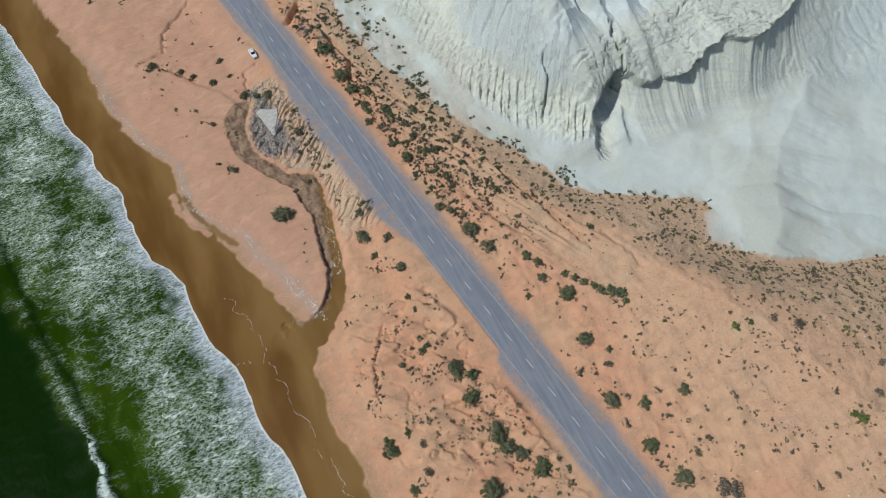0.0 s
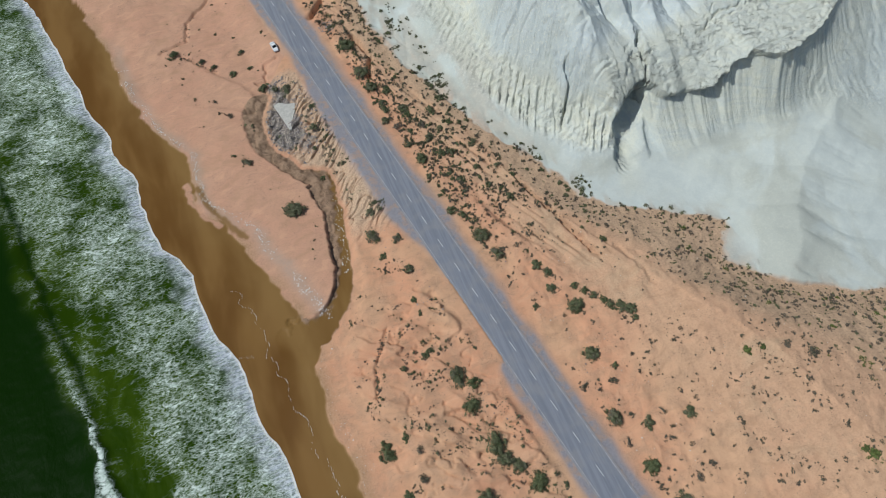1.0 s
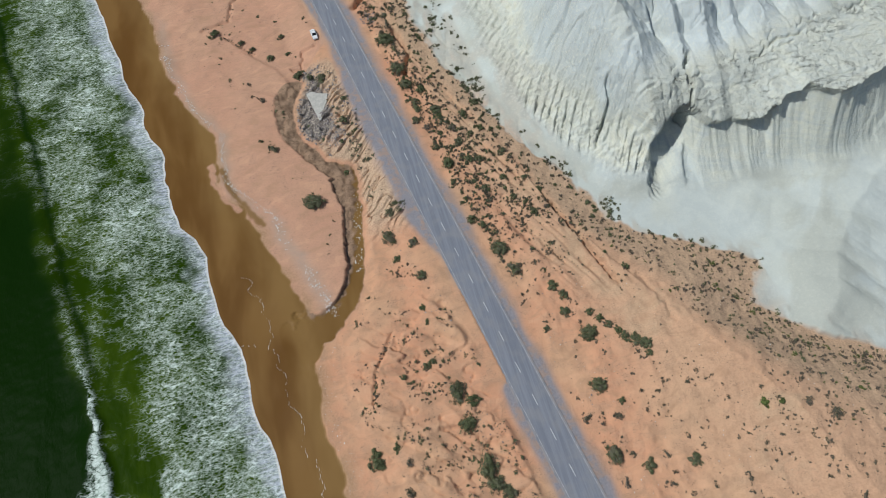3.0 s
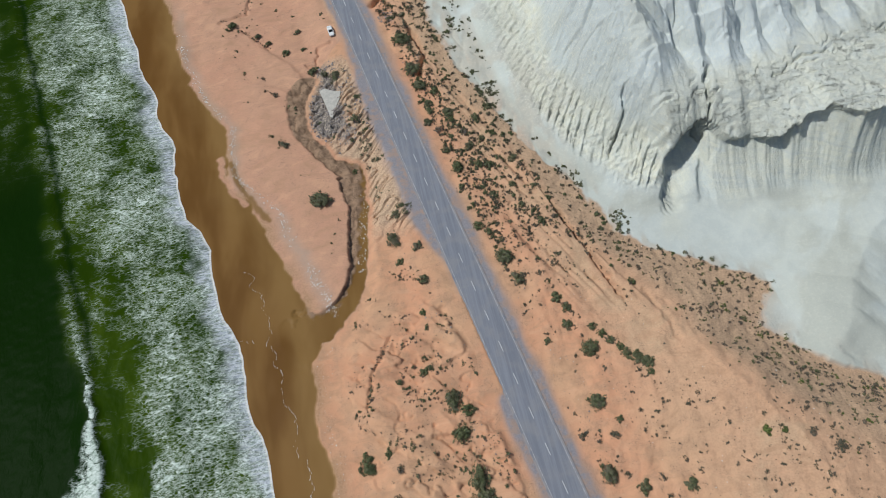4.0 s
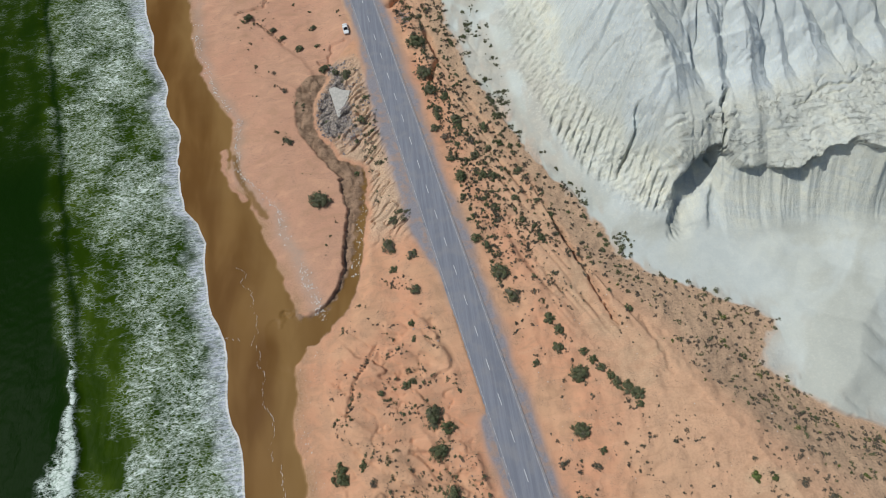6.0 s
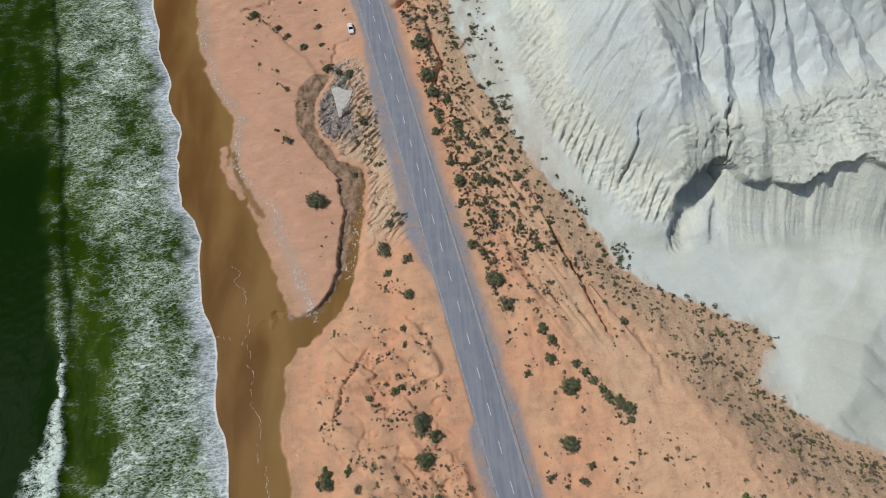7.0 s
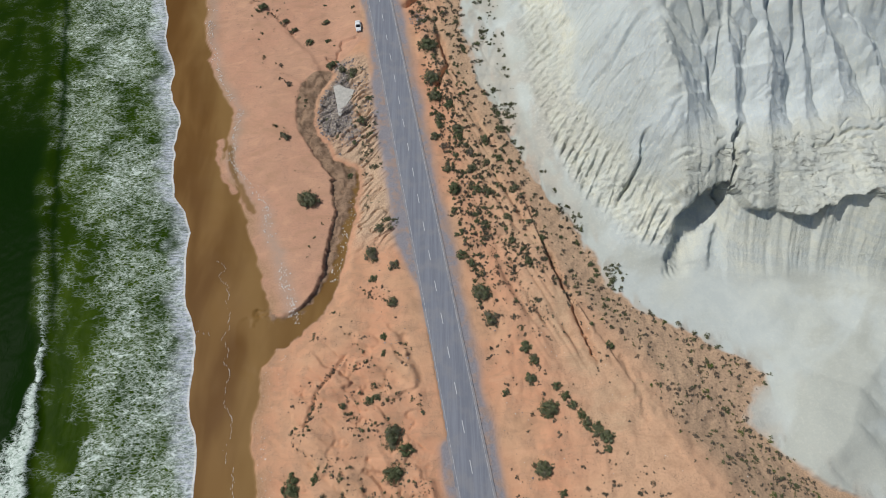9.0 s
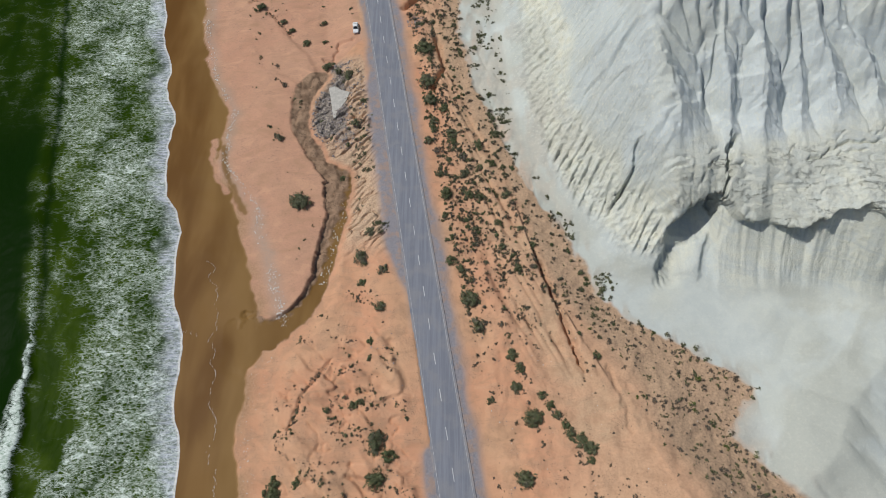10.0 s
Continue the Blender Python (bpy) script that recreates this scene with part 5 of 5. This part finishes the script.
def loft(rows, material, name, parent, bevel=0.0):
    """A closed shell through rectangles (y, half width, low, high)."""
    bm = bmesh.new()
    rings = []
    for y, w, low, high in rows:
        r = min(0.12, (high - low) * 0.35)
        ring = [(-w, low), (w, low), (w, high - r), (w - r, high), (-w + r, high), (-w, high - r)]
        rings.append([bm.verts.new((x, y, z)) for x, z in ring])
    for a, b in zip(rings[:-1], rings[1:]):
        for k in range(6):
            bm.faces.new((a[k], a[(k + 1) % 6], b[(k + 1) % 6], b[k]))
    bm.faces.new(list(reversed(rings[0])))
    bm.faces.new(rings[-1])
    bmesh.ops.recalc_face_normals(bm, faces=bm.faces)
    if bevel:
        bmesh.ops.bevel(bm, geom=list(bm.edges), offset=bevel, segments=2, affect="EDGES", clamp_overlap=True)
    return part(name, bm, material, parent)


def block(name, size, at, material, parent, bevel=0.02, tilt=0.0):
    bm = bmesh.new()
    bmesh.ops.create_cube(bm, size=1, matrix=pose(*at, tilt) @ Matrix.Diagonal((*size, 1)))
    bmesh.ops.bevel(bm, geom=list(bm.edges), offset=bevel, segments=2, affect="EDGES", clamp_overlap=True)
    return part(name, bm, material, parent)


def panel(name, corners, material, parent, thick=0.02):
    """A thin sheet between four corners."""
    bm = bmesh.new()
    face = bm.faces.new([bm.verts.new(c) for c in corners])
    bmesh.ops.recalc_face_normals(bm, faces=[face])
    made = bmesh.ops.extrude_face_region(bm, geom=[face])
    shift = face.normal * thick
    bmesh.ops.translate(bm, verts=[g for g in made["geom"] if isinstance(g, bmesh.types.BMVert)], vec=-shift)
    bmesh.ops.recalc_face_normals(bm, faces=bm.faces)
    return part(name, bm, material, parent)


def sedan(x, y, turn):
    car = tagged(new("parked_car"), "white four-door saloon car parked on the sandy shoulder", "car")
    loft([(-2.32, 0.66, 0.34, 0.62), (-2.2, 0.80, 0.26, 0.74), (-1.6, 0.87, 0.22, 0.86), (-0.9, 0.89, 0.20, 0.93), (1.4, 0.89, 0.20, 0.95),
          (2.0, 0.85, 0.24, 0.93), (2.25, 0.76, 0.30, 0.84), (2.32, 0.66, 0.38, 0.70)], CAR_PAINT, "body", car, 0.03)
    loft([(-0.95, 0.76, 0.86, 0.95), (-0.25, 0.66, 0.9, 1.40), (0.85, 0.65, 0.9, 1.42), (1.55, 0.74, 0.88, 0.98)], CAR_GLASS, "cabin_glass", car, 0.02)
    loft([(-0.28, 0.62, 1.385, 1.43), (0.0, 0.64, 1.39, 1.455), (0.6, 0.64, 1.39, 1.46), (0.92, 0.60, 1.37, 1.435)], CAR_PAINT, "roof", car, 0.015)
    for s in (-1, 1):
        panel("pillar", [(s * 0.79, -0.95, 0.95), (s * 0.72, -0.95, 0.97), (s * 0.62, -0.26, 1.42), (s * 0.67, -0.26, 1.40)], CAR_PAINT, car)
        panel("pillar", [(s * 0.77, 1.55, 0.97), (s * 0.68, 1.55, 1.0), (s * 0.60, 0.88, 1.44), (s * 0.67, 0.88, 1.41)], CAR_PAINT, car)
        block("door_mirror", (0.18, 0.12, 0.12), (s * 0.96, -0.75, 0.98), CAR_PAINT, car)
        block("headlight", (0.34, 0.16, 0.12), (s * 0.60, -2.20, 0.66), LAMP, car)
        block("tail_light", (0.34, 0.10, 0.12), (s * 0.58, 2.27, 0.74), REDLAMP, car)
        block("door_handle", (0.03, 0.16, 0.03), (s * 0.90, 0.25, 0.80), CAR_PAINT, car, 0.008)
        for wy in (-1.42, 1.36):
            bm = bmesh.new()
            bmesh.ops.create_cone(bm, segments=24, radius1=0.32, radius2=0.32, depth=0.21, cap_ends=True, matrix=pose(s * 0.80, wy, 0.32, 0, 90, 0))
            bmesh.ops.bevel(bm, geom=[e for e in bm.edges if e.calc_length() < 0.12], offset=0.03, segments=2, affect="EDGES")
            wheel = part("wheel", bm, RUBBER, car)
            bm = bmesh.new()
            bmesh.ops.create_cone(bm, segments=16, radius1=0.20, radius2=0.17, depth=0.03, cap_ends=True, matrix=pose(s * 0.91, wy, 0.32, 0, 90 * s, 0))
            part("rim", bm, RIM, wheel)
    block("bumper", (1.45, 0.12, 0.2), (0, -2.30, 0.42), CAR_PAINT, car, 0.04)
    block("bumper", (1.45, 0.12, 0.2), (0, 2.30, 0.46), CAR_PAINT, car, 0.04)
    car.matrix_basis = pose(x, y, height(x, y) + 0.0, 0, 0, turn)
    return car


sedan(7.6, 166.2, 7.0)


# ---- thin foam lines left on the wet sand ----
FOAM = plain_material("foam_line", (0.62, 0.56, 0.50), (0.74, 0.71, 0.68), 4.0)


def foam_line(points, seed):
    """A broken, wandering line of foam."""
    rng = np.random.default_rng(seed)
    verts, faces = [], []
    for (ax, ay), (bx, by) in zip(points[:-1], points[1:]):
        n = max(2, int(math.hypot(bx - ax, by - ay) / 0.35))
        for k in range(n):
            if rng.uniform() < 0.25:
                continue
            x, y = mix(ax, bx, k / n), mix(ay, by, k / n)
            x, y = x + 1.1 * float(vnoise(y / 2.6, x / 3, seed)) + 0.5 * float(vnoise(y / 0.8, x, seed + 1)) + rng.normal() * 0.08, y + rng.normal() * 0.1
            w, l, z = rng.uniform(0.03, 0.07), rng.uniform(0.15, 0.35), height(x, y)
            j = len(verts)
            verts += [(x - w, y - l, z + 0.01), (x + w, y - l * 0.6, z + 0.01), (x + w * 0.7, y + l, z + 0.01), (x - w * 0.5, y + l * 0.7, z + 0.01), (x, y, z + 0.06)]
            faces += [(j, j + 1, j + 4), (j + 1, j + 2, j + 4), (j + 2, j + 3, j + 4), (j + 3, j, j + 4)]
    tagged(raw("foam_line", verts, faces, FOAM), "thin broken line of white foam on wet sand", "foam", kind="stuff")


foam_line([(-27.2, 83), (-24.9, 75.1), (-22.7, 69.8), (-22.3, 63.4), (-24.3, 60)], 61)
foam_line([(-33, 62.5), (-30, 63), (-27, 62)], 62)
foam_line([(-22.3, 60), (-21.5, 54), (-20, 45), (-18.4, 36), (-16.6, 27), (-14.5, 18)], 63)
